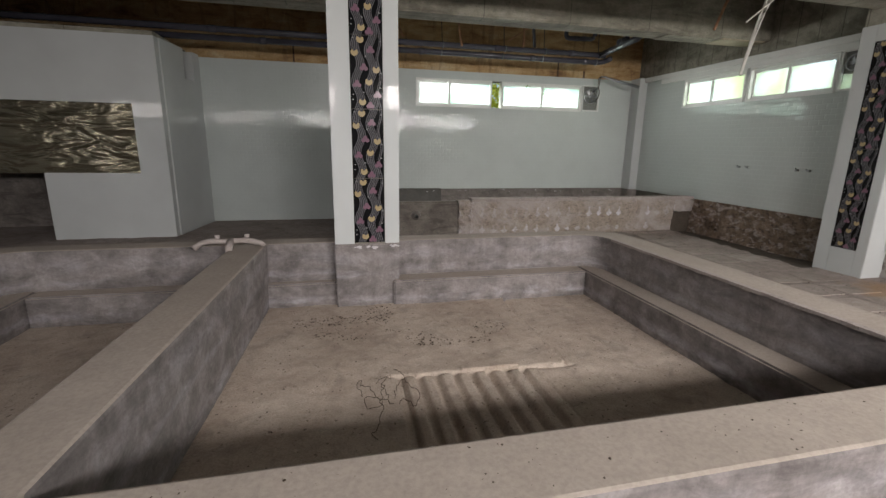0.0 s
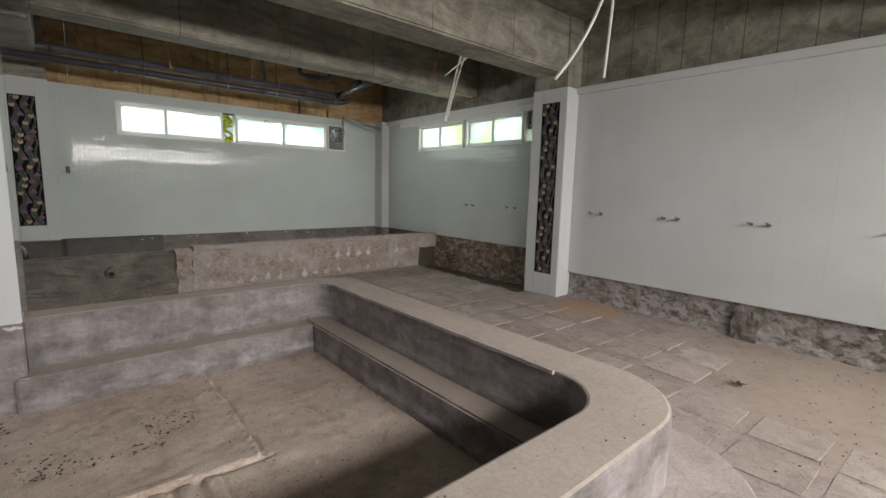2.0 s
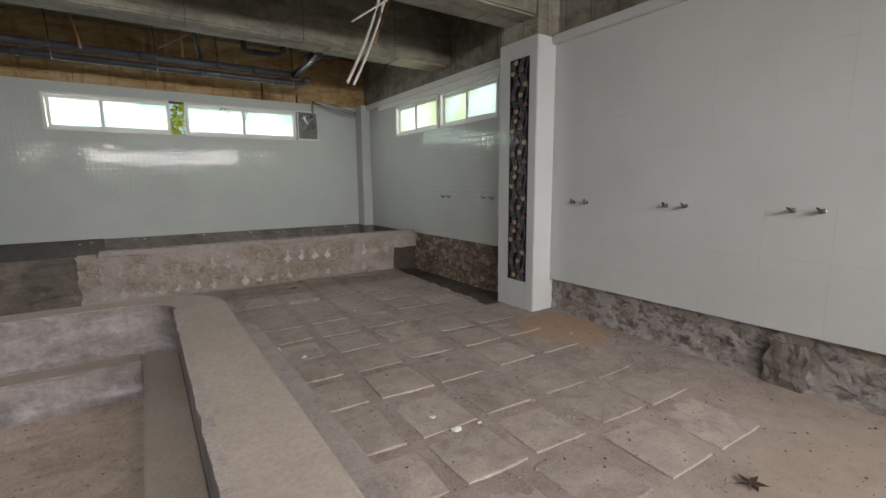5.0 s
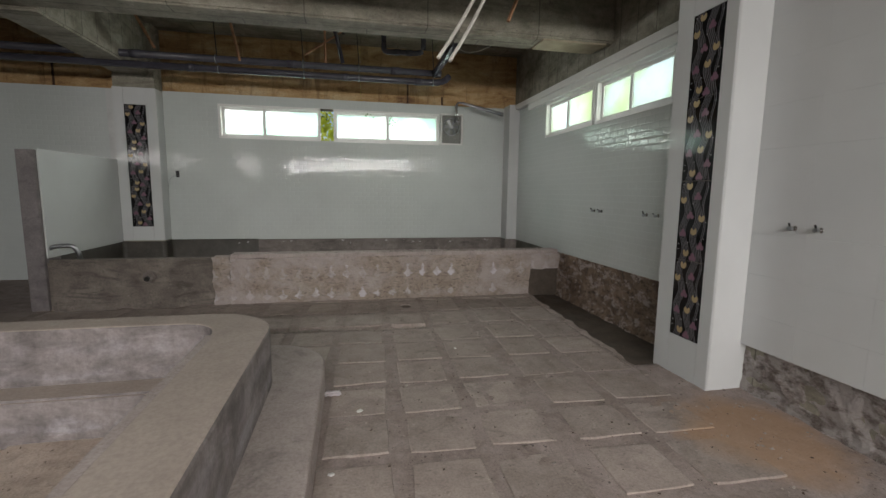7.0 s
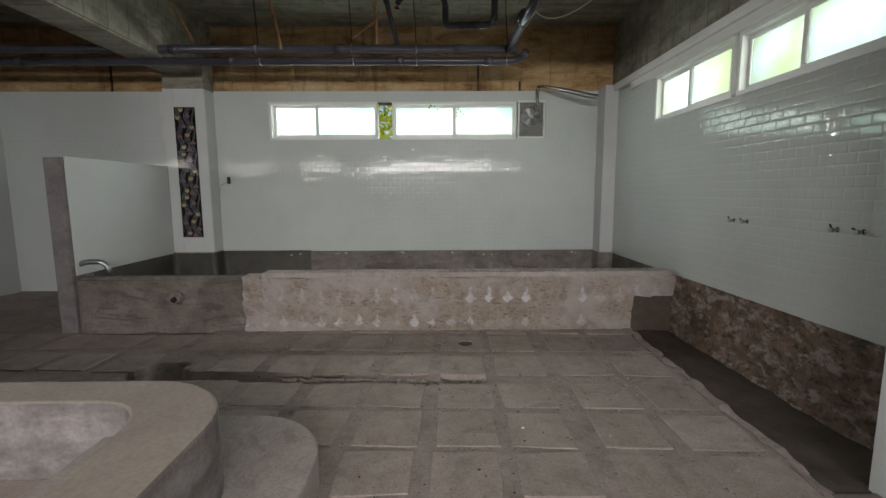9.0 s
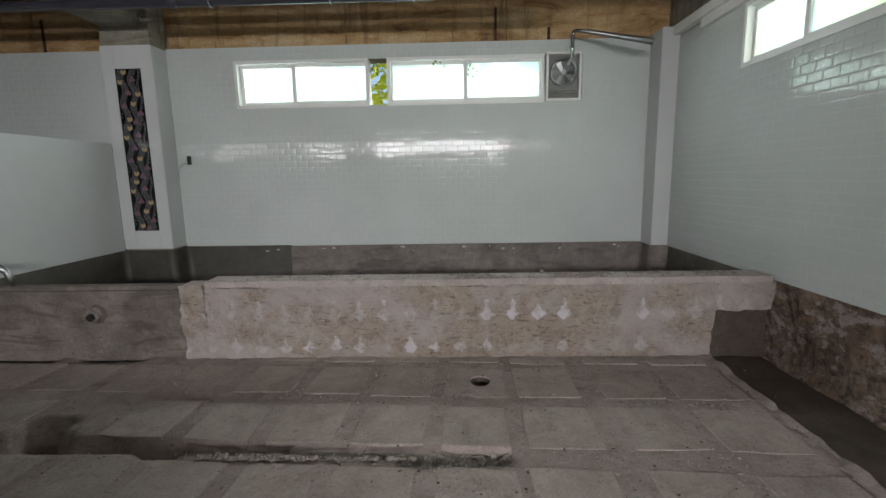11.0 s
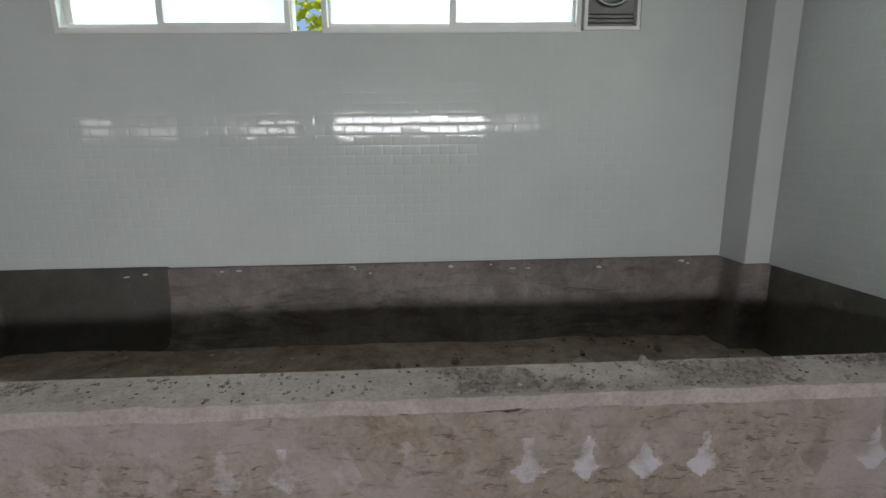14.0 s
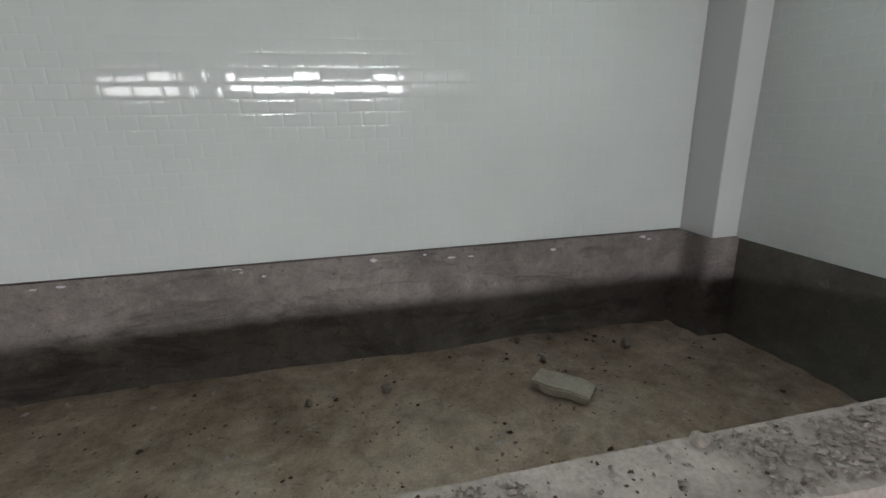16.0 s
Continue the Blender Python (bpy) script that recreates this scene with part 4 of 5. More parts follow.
def foil():
    m = mat("crumpled_foil", 0.22, 0.85)
    m.node_tree.nodes["Principled BSDF"].inputs["Base Color"].default_value = (0.30, 0.27, 0.2, 1)
    co = world_coords(m, (1.2, 1, 3.5))
    n = noise_of(m, co, 1.3, 3, 0.5, 0.8)
    bump(m, [(n, 0.07)])
    return m


sheet = thing("foil_sheet", "crumpled reflective foil behind the sauna window opening", "foil")
nx, nz = 60, 30
vv, ff = [], []
for j in range(nz + 1):
    for i in range(nx + 1):
        x, z = -5.6 + 2.75 * i / nx, 0.95 + 1.0 * j / nz
        vv.append((x, BY + 0.11 + 0.02 * noise.noise(Vector((x * 3, z * 7, 1))), z))
for j in range(nz):
    for i in range(nx):
        a = j * (nx + 1) + i
        ff.append((a, a + 1, a + nx + 2, a + nx + 1))
me = bpy.data.meshes.new("foil")
me.from_pydata(vv, [], ff)
me.materials.append(foil())
me.polygons.foreach_set("use_smooth", [True] * len(me.polygons))
ob = new("foil", me)
ob.parent = sheet


# ---- windows ----
def frosted(name, tint):
    m = bpy.data.materials.new(name)
    m.use_nodes = True
    t = m.node_tree
    t.nodes.remove(t.nodes["Principled BSDF"])
    tr, gl, mx = nd(m, "ShaderNodeBsdfTranslucent"), nd(m, "ShaderNodeBsdfGlossy"), nd(m, "ShaderNodeMixShader")
    gl.inputs["Roughness"].default_value = 0.15
    co = world_coords(m)
    c = mix(m, ramp(m, noise_of(m, co, 1.6, 3, 0.5), [grey(0.38, 0), grey(0.62, 1)]), tint[0], tint[1])
    c = mix(m, ramp(m, noise_of(m, co, 9, 5, 0.7), [grey(0.5, 0), grey(0.8, 0.4)]), c, tuple(q * 0.8 for q in tint[1]))
    ln(m, c, tr.inputs[0])
    mx.inputs[0].default_value = 0.06
    ln(m, tr.outputs[0], mx.inputs[1])
    ln(m, gl.outputs[0], mx.inputs[2])
    ln(m, mx.outputs[0], t.nodes["Material Output"].inputs[0])
    return m


# pane tints carry the greenish yard light that comes through the glass
M_FROST_N = frosted("frosted_glass", ((0.66, 0.68, 0.68), (0.34, 0.44, 0.40)))
M_FROST_E = frosted("frosted_glass_yard_tint", ((0.50, 0.56, 0.62), (0.44, 0.50, 0.38)))


def frame_rect(bm, a0, a1, z0, z1, t, d0, d1, axis):
    """A rectangular frame in the plane of a wall: a along the wall, d its depth."""
    rows = [(a0, a1, z0, z0 + t), (a0, a1, z1 - t, z1), (a0, a0 + t, z0 + t, z1 - t), (a1 - t, a1, z0 + t, z1 - t)]
    for p, q, r, s in rows:
        if axis == "x":
            box(bm, p, q, d0, d1, r, s, 0.003)
        else:
            box(bm, d0, d1, p, q, r, s, 0.003)
    return bm


def sliding_window(name, label, axis, wall, a0, a1, z0, z1, panes, glass):
    """axis: along the wall; wall: its face; panes: (from, to, depth)."""
    w = thing(name, label, "window")
    w["kind"] = "structure"
    s = 1
    part("window_frame", frame_rect(bmesh.new(), a0, a1, z0, z1, 0.035, wall - 0.012, wall + 0.16, axis), M_WHITE, w)
    for p, q, d in panes:
        sash = part("sash", frame_rect(bmesh.new(), p - 0.05, q + 0.05, z0 + 0.03, z1 - 0.03, 0.045, wall + d, wall + d + 0.03, axis), M_WHITE, w)
        g0, g1 = z0 + 0.06, z1 - 0.06
        bm = bmesh.new()
        if axis == "x":
            box(bm, p - 0.01, q + 0.01, wall + d + 0.012, wall + d + 0.017, g0, g1)
        else:
            box(bm, wall + d + 0.012, wall + d + 0.017, p - 0.01, q + 0.01, g0, g1)
        pane = part("pane", bm, glass, w, "frosted glass pane")
        pane.visible_shadow = False
    return w


sliding_window("window", "white framed frosted sliding window high in the north wall", "x", NORTH, 1.42, 2.945, 2.165, 2.683, [(1.51, 2.06, 0.05), (2.115, 2.90, 0.02)], M_FROST_N)
sliding_window("window", "white framed frosted sliding window beside the extractor fan", "x", NORTH, 3.155, 4.91, 2.165, 2.683, [(3.215, 4.01, 0.05), (4.06, 4.85, 0.02)], M_FROST_N)
sliding_window("window", "white framed frosted sliding window near the corner pilaster", "y", EAST_N, 6.38, 7.71, 2.185, 2.685, [(7.09, 7.64, 0.05), (6.45, 7.05, 0.02)], M_FROST_E)
sliding_window("window", "white framed frosted sliding window beside the wall fan", "y", EAST_N, 5.01, 6.33, 2.185, 2.685, [(5.72, 6.26, 0.05), (5.08, 5.67, 0.02)], M_FROST_E)
bm = boxes((6.17, EAST_N + 0.01, 4.55, 8.77, 2.765, 2.85), (6.20, EAST_N + 0.01, 4.55, 8.3, 2.684, 2.765), bevel=0.004)
setting("trim_east", bm, M_WHITE, "white cornice over the east windows")
bm = boxes((6.06, 6.13, SOUTH, 3.97, 2.755, 2.84), bevel=0.006)
setting("trim_east", bm, M_TILE_PLAIN, "white cornice at the top of the tiles")


def wall_fan(name, label, axis, wall, a0, a1, z0, z1, glass=None):
    f = thing(name, label, "fan")
    ca, cz, r = (a0 + a1) / 2, z1 - (a1 - a0) / 2 - 0.02, (a1 - a0) / 2 - 0.055

    def place(ob):
        if axis == "y":
            ob.matrix_basis = Matrix.Translation((wall, 0, 0)) @ pose(0, 0, 0, 0, 0, -90) @ Matrix.Translation((-2 * 0, 0, 0))
        else:
            ob.matrix_basis = Matrix.Translation((0, wall, 0))
        return ob
    sgn = -1 if axis == "y" else 1
    ca_l = ca * sgn
    lo, hi = sorted((a0 * sgn, a1 * sgn))
    bm = frame_rect(bmesh.new(), lo, hi, z0, z1, 0.025, -0.012, 0.16, "x")
    place(part("fan_frame", bm, M_WHITE, f, "white outer frame"))
    zb = z1 - (hi - lo) - 0.0
    bm = bmesh.new()
    box(bm, lo + 0.025, hi - 0.025, 0.03, 0.05, zb, z1 - 0.025, 0.004)
    place(part("fan_plate", bm, M_FAN, f, "grey square fan plate"))
    place(part("housing", boxes((lo + 0.01, hi - 0.01, 0.08, 0.15, zb if glass else z0 + 0.01, z1 - 0.01)), M_FAN, f, "grey fan housing"))
    bm = bmesh.new()
    tube(bm, [(ca_l + r * math.cos(a), 0.012, cz + r * math.sin(a)) for a in (2 * math.pi * k / 28 for k in range(29))], 0.014, 8, False)
    place(part("fan_ring", bm, M_STEEL, f, "steel fan ring", True))
    bm = bmesh.new()
    for k in range(6):
        a = 2 * math.pi * k / 6
        p = [(0.02, -0.012), (r * 0.92, -0.03), (r * 0.92, 0.03), (0.02, 0.014)]
        vs = [bm.verts.new((ca_l + u * math.cos(a) - v * math.sin(a), 0.022 + v * 0.35, cz + u * math.sin(a) + v * math.cos(a))) for u, v in p]
        bm.faces.new(vs)
    tube(bm, [(ca_l, 0.03, cz), (ca_l, -0.002, cz)], 0.03, 14)
    place(part("fan_blades", bm, M_STEEL, f, "fan blades and hub"))
    if glass:
        pane = place(part("pane", boxes((lo + 0.025, hi - 0.025, 0.03, 0.036, z0 + 0.02, zb - 0.01)), glass, f, "frosted glass pane"))
        pane.visible_shadow = False
        return f
    bm = bmesh.new()
    h = zb - z0 - 0.02
    n = 4
    for k in range(n):
        zc = z0 + 0.03 + h * (k + 0.5) / n
        box(bm, lo + 0.025, hi - 0.025, 0.03, 0.045, zc - h / n * 0.42, zc + h / n * 0.3, 0.002)
    place(part("louvre", bm, M_FAN, f, "grey louvre under the fan"))
    return f


wall_fan("extractor_fan", "grey extractor fan in a white window frame", "x", NORTH, 4.93, 5.32, 2.18, 2.70)
wf = wall_fan("extractor_fan", "dark extractor fan at the end of the east windows", "y", EAST_N, 4.70, 4.99, 2.20, 2.70, M_FROST_E)

# shower arm by the fan
arm = thing("shower_pipe", "chrome and dull steel pipe reaching from the north wall top", "pipe")
bm = tube(bmesh.new(), [(5.18, 9.07, 2.58), (5.17, 8.86, 2.62), (5.15, 8.82, 2.70)], 0.022, 10)
tube(bm, [(5.15, 8.82, 2.68), (5.15, 8.82, 2.80), (5.17, 8.8, 2.84)], 0.026, 10)
part("valve", bm, M_CHROME, arm, "chrome valve with a bent neck", True)
bm = tube(bmesh.new(), bend((5.18, 8.98, 2.36), (5.28, 8.9, 2.5), (5.15, 8.83, 2.66), 8), 0.011, 8)
part("hose", bm, M_CHROME, arm, "bent chrome hose", True)
bm = tube(bmesh.new(), [(5.17, 8.8, 2.84), (5.25, 8.78, 2.83), (5.86, 8.5, 2.63)], [0.016, 0.02, 0.032], 10)
part("arm", bm, M_STEEL, arm, "dull steel arm", True)

# pipe box on the north wall
jb = thing("junction_box", "small black socket hole with a loose wire in the tiles", "socket")
part("socket", boxes((0.775, 0.825, NORTH - 0.006, NORTH + 0.01, 1.55, 1.65), bevel=0.002), M_DARK, jb)
part("wire", tube(bmesh.new(), bend((0.79, NORTH - 0.008, 1.575), (0.68, NORTH - 0.05, 1.56), (0.67, NORTH - 0.02, 1.40), 8), 0.003, 6), M_STEEL, jb, "thin loose wire", True)


# ---- taps ----
def wall_tap(loc, yaw):
    """A chrome stub with its cross nut, pointing along -x."""
    t = thing("wall_tap", "chrome mixer stub fixed to the tiled wall", "tap", loc, "shower stubs along the east wall")
    t.rotation_euler = (radians(yaw), 0, 0)
    part("rose", tube(bmesh.new(), [(0.0, 0, 0), (-0.005, 0, 0)], [0.018, 0.015], 16), M_CHROME, t, "", True)
    part("stub", tube(bmesh.new(), [(-0.004, 0, 0), (-0.034, 0, 0)], 0.010, 10), M_CHROME, t, "", True)
    part("nut", tube(bmesh.new(), [(-0.028, 0, 0), (-0.046, 0, 0)], 0.016, 6), M_STEEL, t)
    part("key", tube(bmesh.new(), [(-0.04, -0.004, 0.004), (-0.042, 0.018, 0.03)], 0.006, 6), M_DARK, t)
    return t


first = None
for wall, ys in ((EAST_N, (6.24, 6.08, 5.28, 5.11)), (EAST_S, (3.68, 3.52, 2.71, 2.55, 1.83, 1.67, 0.79, 0.62, -0.18, -0.34))):
    for y in ys:
        random.seed(int(y * 100))
        if first is None:
            first = wall_tap((wall, y, 1.175), 0)
        else:
            copy_thing(first, pose(wall, y, 1.175, random.uniform(-30, 30)))


# ---- ceiling services ----
def pvc(name, label, pts, r, joints=()):
    p = thing(name, label, "pipe")
    part("pipe", tube(bmesh.new(), pts, r, 14), M_PVC, p, "", True)
    for a, b in joints:
        part("collar", tube(bmesh.new(), [a, b], r * 1.14, 14), M_PVC, p, "", True)
    return p


pvc("drain_pipe", "grey plastic drain pipe slung under the ceiling", [(-6.0, 8.0, 3.07), (4.72, 8.0, 3.07)], 0.046, [((x, 8.0, 3.07), (x + 0.12, 8.0, 3.07)) for x in (-1.9, 0.7, 2.6, 4.0, 4.6)])
pvc("drain_pipe", "grey plastic drain pipe slung lower under the ceiling", [(-6.0, 8.12, 2.97), (4.55, 8.12, 2.97)] + bend((4.6, 8.12, 2.97), (4.8, 8.12, 2.97), (4.82, 7.95, 3.02), 4)[1:], 0.046, [((x, 8.12, 2.97), (x + 0.1, 8.12, 2.97)) for x in (-1.2, 1.3, 3.3, 4.35)])
pvc("drain_pipe", "grey plastic elbow rising to the slab", [(4.62, 8.0, 3.07), (4.70, 7.15, 3.16)] + bend((4.71, 7.05, 3.17), (4.74, 6.95, 3.22), (4.74, 6.92, 3.4), 4) + [(4.74, 6.92, SLAB)], 0.05, [((4.66, 7.5, 3.19), (4.68, 7.3, 3.193))])
pvc("drain_pipe", "short grey plastic trap pipes under the slab", [(3.89, 7.93, 3.40), (3.89, 7.93, 3.36)] + bend((3.89, 7.93, 3.36), (3.89, 7.93, 3.30), (3.96, 7.93, 3.30), 4) + [(4.35, 7.93, 3.31)] + bend((4.35, 7.93, 3.31), (4.45, 7.93, 3.31), (4.45, 7.93, 3.42), 4) + [(4.45, 7.93, SLAB)], 0.038, [((4.04, 7.93, 3.303), (4.12, 7.93, 3.304)), ((4.2, 7.93, 3.307), (4.28, 7.93, 3.308))])
pvc("drain_pipe", "dull steel branch pipe dropping to the drain pipe", [(3.20, 7.85, SLAB), (3.24, 7.88, 3.5), (3.33, 7.98, 3.12)], 0.028, [((3.21, 7.86, 3.6), (3.23, 7.87, 3.53))])
pvc("drain_pipe", "grey plastic branch pipe with an elbow under the slab", bend((3.34, 7.9, 3.48), (3.36, 7.9, 3.62), (3.48, 7.9, 3.62), 5) + [(3.76, 7.9, 3.62)] + bend((3.76, 7.9, 3.62), (3.89, 7.9, 3.62), (3.89, 7.92, 3.50), 5) + [(3.89, 7.93, 3.36)], 0.032, [((3.72, 7.9, 3.62), (3.78, 7.9, 3.62)), ((3.89, 7.92, 3.52), (3.89, 7.93, 3.42))])
for (x, y, z, dx) in ((3.10, 7.93, 3.10, 0), (2.01, 7.93, 3.05, -0.13), (1.02, 7.9, 3.13, -0.3), (4.92, 5.72, 3.01, 0.28)):
    rod = thing("hanger_rod", "rusty hanger rod fixed to the ceiling", "rod")
    part("rod", tube(bmesh.new(), [(x + dx, y, SLAB), (x, y, z)], 0.018, 6), M_RUST, rod)
rod = thing("hanger_rod", "rusty bent flat bar beside the hanger rods", "rod")
part("rod", tube(bmesh.new(), [(3.35, 7.9, 3.52), (2.83, 7.95, 3.19)], 0.013, 6), M_RUST, rod)
for x in (1.70, 2.80, 3.55, 4.62):
    h = thing("pipe_hanger", "thin steel strap holding the drain pipes", "hanger")
    part("strap", tube(bmesh.new(), [(x - 0.03, 8.06, SLAB), (x, 8.06, 3.12)], 0.007, 6), M_DARK, h)
    for y, z, r in ((8.0, 3.07, 0.053), (8.12, 2.97, 0.053)):
        ring = [(x, y + r * math.cos(a), z + r * math.sin(a)) for a in (2 * math.pi * k / 16 for k in range(17))]
        part("clip", tube(bmesh.new(), ring, 0.006, 5, False), M_STEEL, h, "steel clip round the pipe")
cable = thing("ceiling_cable", "thin pale cable hanging slack under the slab", "cable")
part("cable", tube(bmesh.new(), bend((4.80, 7.9, SLAB + 0.01), (4.9, 7.9, 3.1), (5.5, 7.7, 3.5), 8) + bend((5.5, 7.7, 3.5), (5.8, 7.6, 3.66), (6.0, 7.4, SLAB + 0.01), 5)[1:], 0.006, 6), M_CONDUIT, cable, "", True)
# thin raised strips, coloured dark for the shade in slits of the band
for x, z1 in ((4.36, 3.2), (4.95, 2.98), (-0.8, 3.2)):
    bar = thing("wall_bar", "narrow dark strip standing in for a slit in the stained concrete band", "bar")
    part("bar", boxes((x, x + 0.028, 9.112, 9.13, TOP, z1), bevel=0.003), paint("slit_shade", (0.07, 0.035, 0.02), 0.9, 0.2), bar)
strip = thing("formwork_strip", "pale wooden formwork strip still fixed under the beam", "plank")
part("board", boxes((5.47, 6.22, 6.13, 6.46, 3.01, 3.03), bevel=0.003), paint("raw_wood", (0.42, 0.36, 0.26), 0.8, 0.2), strip)
part("board", boxes((4.55, 5.45, 6.14, 6.46, 3.014, 3.03), bevel=0.003), M_CEIL, strip)


def conduit(label, pts, r=0.012):
    c = thing("conduit", label, "conduit", group="conduits hanging from the ceiling")
    part("tube", tube(bmesh.new(), pts, r, 8), M_CONDUIT, c, "", True)


conduit("pale corrugated conduit hanging bent from the ceiling", bend((4.1, 2.3, SLAB), (4.0, 2.35, 2.8), (3.45, 2.42, 2.26), 10))
conduit("pale straight conduit hanging from the ceiling", bend((4.15, 2.4, SLAB), (4.12, 2.4, 2.9), (4.02, 2.38, 2.36), 8))
conduit("pale conduit hanging from the beam", bend((4.37, 4.43, 3.03), (4.33, 4.5, 2.75), (3.95, 4.22, 2.19), 10))
conduit("pale conduit hanging from the beam", bend((4.43, 4.44, 3.03), (4.40, 4.54, 2.75), (4.04, 4.30, 2.20), 10))
conduit("thin pale conduit hanging aslant from the beam", [(4.5, 4.43, 3.03), (4.07, 4.36, 2.72)], 0.008)


# ---- small things ----
M_PALE = concrete("pale_mortar", (0.50, 0.46, 0.39), (0.70, 0.65, 0.56), (0.82, 0.77, 0.67), 0.95, 3.0, 0.004, 0.3)
soap = thing("soap_bar", "worn white plastic piece on the mortar floor", "debris", (3.275, 4.36, 0.0))
bm = boxes((-0.055, 0.055, -0.02, 0.02, 0, 0.028), bevel=0.009)
for k in range(1, 8):
    bmesh.ops.bisect_plane(bm, geom=bm.verts[:] + bm.edges[:] + bm.faces[:], plane_co=(-0.055 + 0.014 * k, 0, 0), plane_no=(1, 0, 0))
part("body", rough(bm, 0.006, 45), M_EFFLO, soap)
random.seed(5)
for (x, y, s) in ((3.45, 4.1, 0.022), (3.82, 2.77, 0.022), (3.86, 2.58, 0.032), (4.02, 2.57, 0.016), (3.3, 3.5, 0.02), (4.3, 5.1, 0.012)):
    st = thing("white_chip", "small white plaster chip on the mortar floor", "debris", (x, y, ground_z(y) + 0.0), "plaster chips on the floor")
    bm = bmesh.new()
    bmesh.ops.create_icosphere(bm, subdivisions=1, radius=s, matrix=Matrix.Diagonal((1, 0.8, 0.5, 1)) @ Matrix.Translation((0, 0, s * 0.6)))
    part("chip", rough(bm, s * 0.4, 30, x), M_WHITE, st)

brick = thing("concrete_block", "broken piece of pale concrete slab on the pool floor", "brick", (4.83, 8.29, 0.018))
brick.rotation_euler = (0, radians(3), radians(-42))
bm = boxes((-0.14, 0.14, -0.078, 0.078, 0, 0.045), bevel=0.008)
for k in range(1, 7):
    bmesh.ops.bisect_plane(bm, geom=bm.verts[:] + bm.edges[:] + bm.faces[:], plane_co=(-0.14 + 0.04 * k, 0, 0), plane_no=(1, 0, 0.15))
part("body", rough(rough(bm, 0.012, 12), 0.006, 40, 2.0), M_PALE, brick)
for (x, y, s, lab) in ((4.56, 7.225, 0.017, "rim"), (5.01, 8.80, 0.024, "pool"), (4.8, 8.80, 0.018, "pool"), (3.62, 8.49, 0.016, "pool"), (5.39, 8.6, 0.028, "pool"), (4.86, 8.57, 0.018, "pool"), (3.99, 8.5, 0.024, "pool")):
    z = 0.605 if lab == "rim" else 0.015
    st = thing("stone", "small pale lump of mortar on the " + ("pool wall cap" if lab == "rim" else "damp pool floor"), "stone", (x, y, z))
    bm = bmesh.new()
    bmesh.ops.create_icosphere(bm, subdivisions=2, radius=s, matrix=Matrix.Translation((0, 0, s * 0.7)))
    part("lump", rough(rough(bm, s * 0.6, 30, x * 3), s * 0.3, 90, x), M_GRAVEL, st)

leaf = thing("dead_leaf", "dark crumpled dead leaf on the mortar floor", "leaf", (4.76, 1.44, ground_z(1.44) + 0.004))
bm = bmesh.new()
for k in range(5):
    a = k * 1.3
    q = Vector((math.cos(a), math.sin(a), 0))
    n = Vector((-math.sin(a), math.cos(a), 0.5))
    bm.faces.new([bm.verts.new(v) for v in (Vector((0, 0, 0.004)), q * 0.03 + n * 0.02, q * 0.075 + Vector((0, 0, 0.012)), q * 0.03 - n * 0.012 + Vector((0, 0, 0.012)))])
part("blade", bm, paint("dead_leaf", (0.05, 0.03, 0.02), 0.8, 0.2), leaf)
drain = thing("drain_hole", "round hole broken into the mortar floor", "drain", (4.05, 6.65, 0.0))
bm = bmesh.new()
rings = []
for k, (q, h) in enumerate(((0.078, -0.012), (0.066, -0.04), (0.055, -0.075), (0.03, -0.105), (0.01, -0.11))):
    rings.append([bm.verts.new((q * (1 + 0.16 * noise.noise(Vector((math.cos(a) * 1.7, math.sin(a) * 1.7, k * 0.2)))) * math.cos(a), q * 1.08 * (1 + 0.16 * noise.noise(Vector((math.cos(a) * 1.7, math.sin(a) * 1.7, 5 + k * 0.2)))) * math.sin(a), h)) for a in (2 * math.pi * i / 24 for i in range(24))])
for a, b in zip(rings, rings[1:]):
    skin(bm, a, b)
bm.faces.new(rings[-1])
# the shade down the hole is put into the bowl's dark colour
part("opening", bm, M_GUTTER, drain, "mortar bowl of the hole, coloured dark for its shaded inside", True)

# old mixer valve on the tub divider
mixer = thing("tub_spout", "encrusted twin tap lying on the tub divider", "tap", (-0.98, 4.28, TZ))
mixer.scale = (0.8, 0.8, 0.75)
bm = tube(bmesh.new(), bend((-0.38, -0.06, 0.02), (-0.3, 0.0, 0.10), (0.0, 0, 0.075), 6) + bend((0.0, 0, 0.075), (0.24, 0, 0.10), (0.33, -0.05, 0.02), 6)[1:], 0.028, 10)
part("pipe", rough(rough(bm, 0.018, 12), 0.008, 45), M_RIM, mixer, "", True)
bm = tube(bmesh.new(), [(-0.02, 0.0, 0.08), (-0.02, -0.1, 0.03), (-0.02, -0.14, -0.02)], 0.04, 10)
part("neck", rough(bm, 0.012, 15), M_RIM, mixer, "", True)
for x in (-0.16, 0.14):
    bm = tube(bmesh.new(), [(x, 0.02, 0.08), (x, 0.02, 0.15)], 0.025, 8)
    part("knob", rough(bm, 0.01, 15), M_RIM, mixer)
u = thing("pipe_stub", "short bent steel pipe over the pool wall", "pipe", (0.27, 7.22, 0.555))
u.scale = (1.35, 1.3, 1.35)
part("pipe", tube(bmesh.new(), [(-0.16, -0.05, 0.0), (-0.16, -0.05, 0.06)] + bend((-0.16, -0.05, 0.06), (-0.15, -0.05, 0.12), (-0.05, -0.04, 0.12), 4) + bend((0.0, -0.04, 0.12), (0.06, -0.02, 0.12), (0.06, 0.0, 0.0), 4), 0.02, 8), M_STEEL, u, "", True)

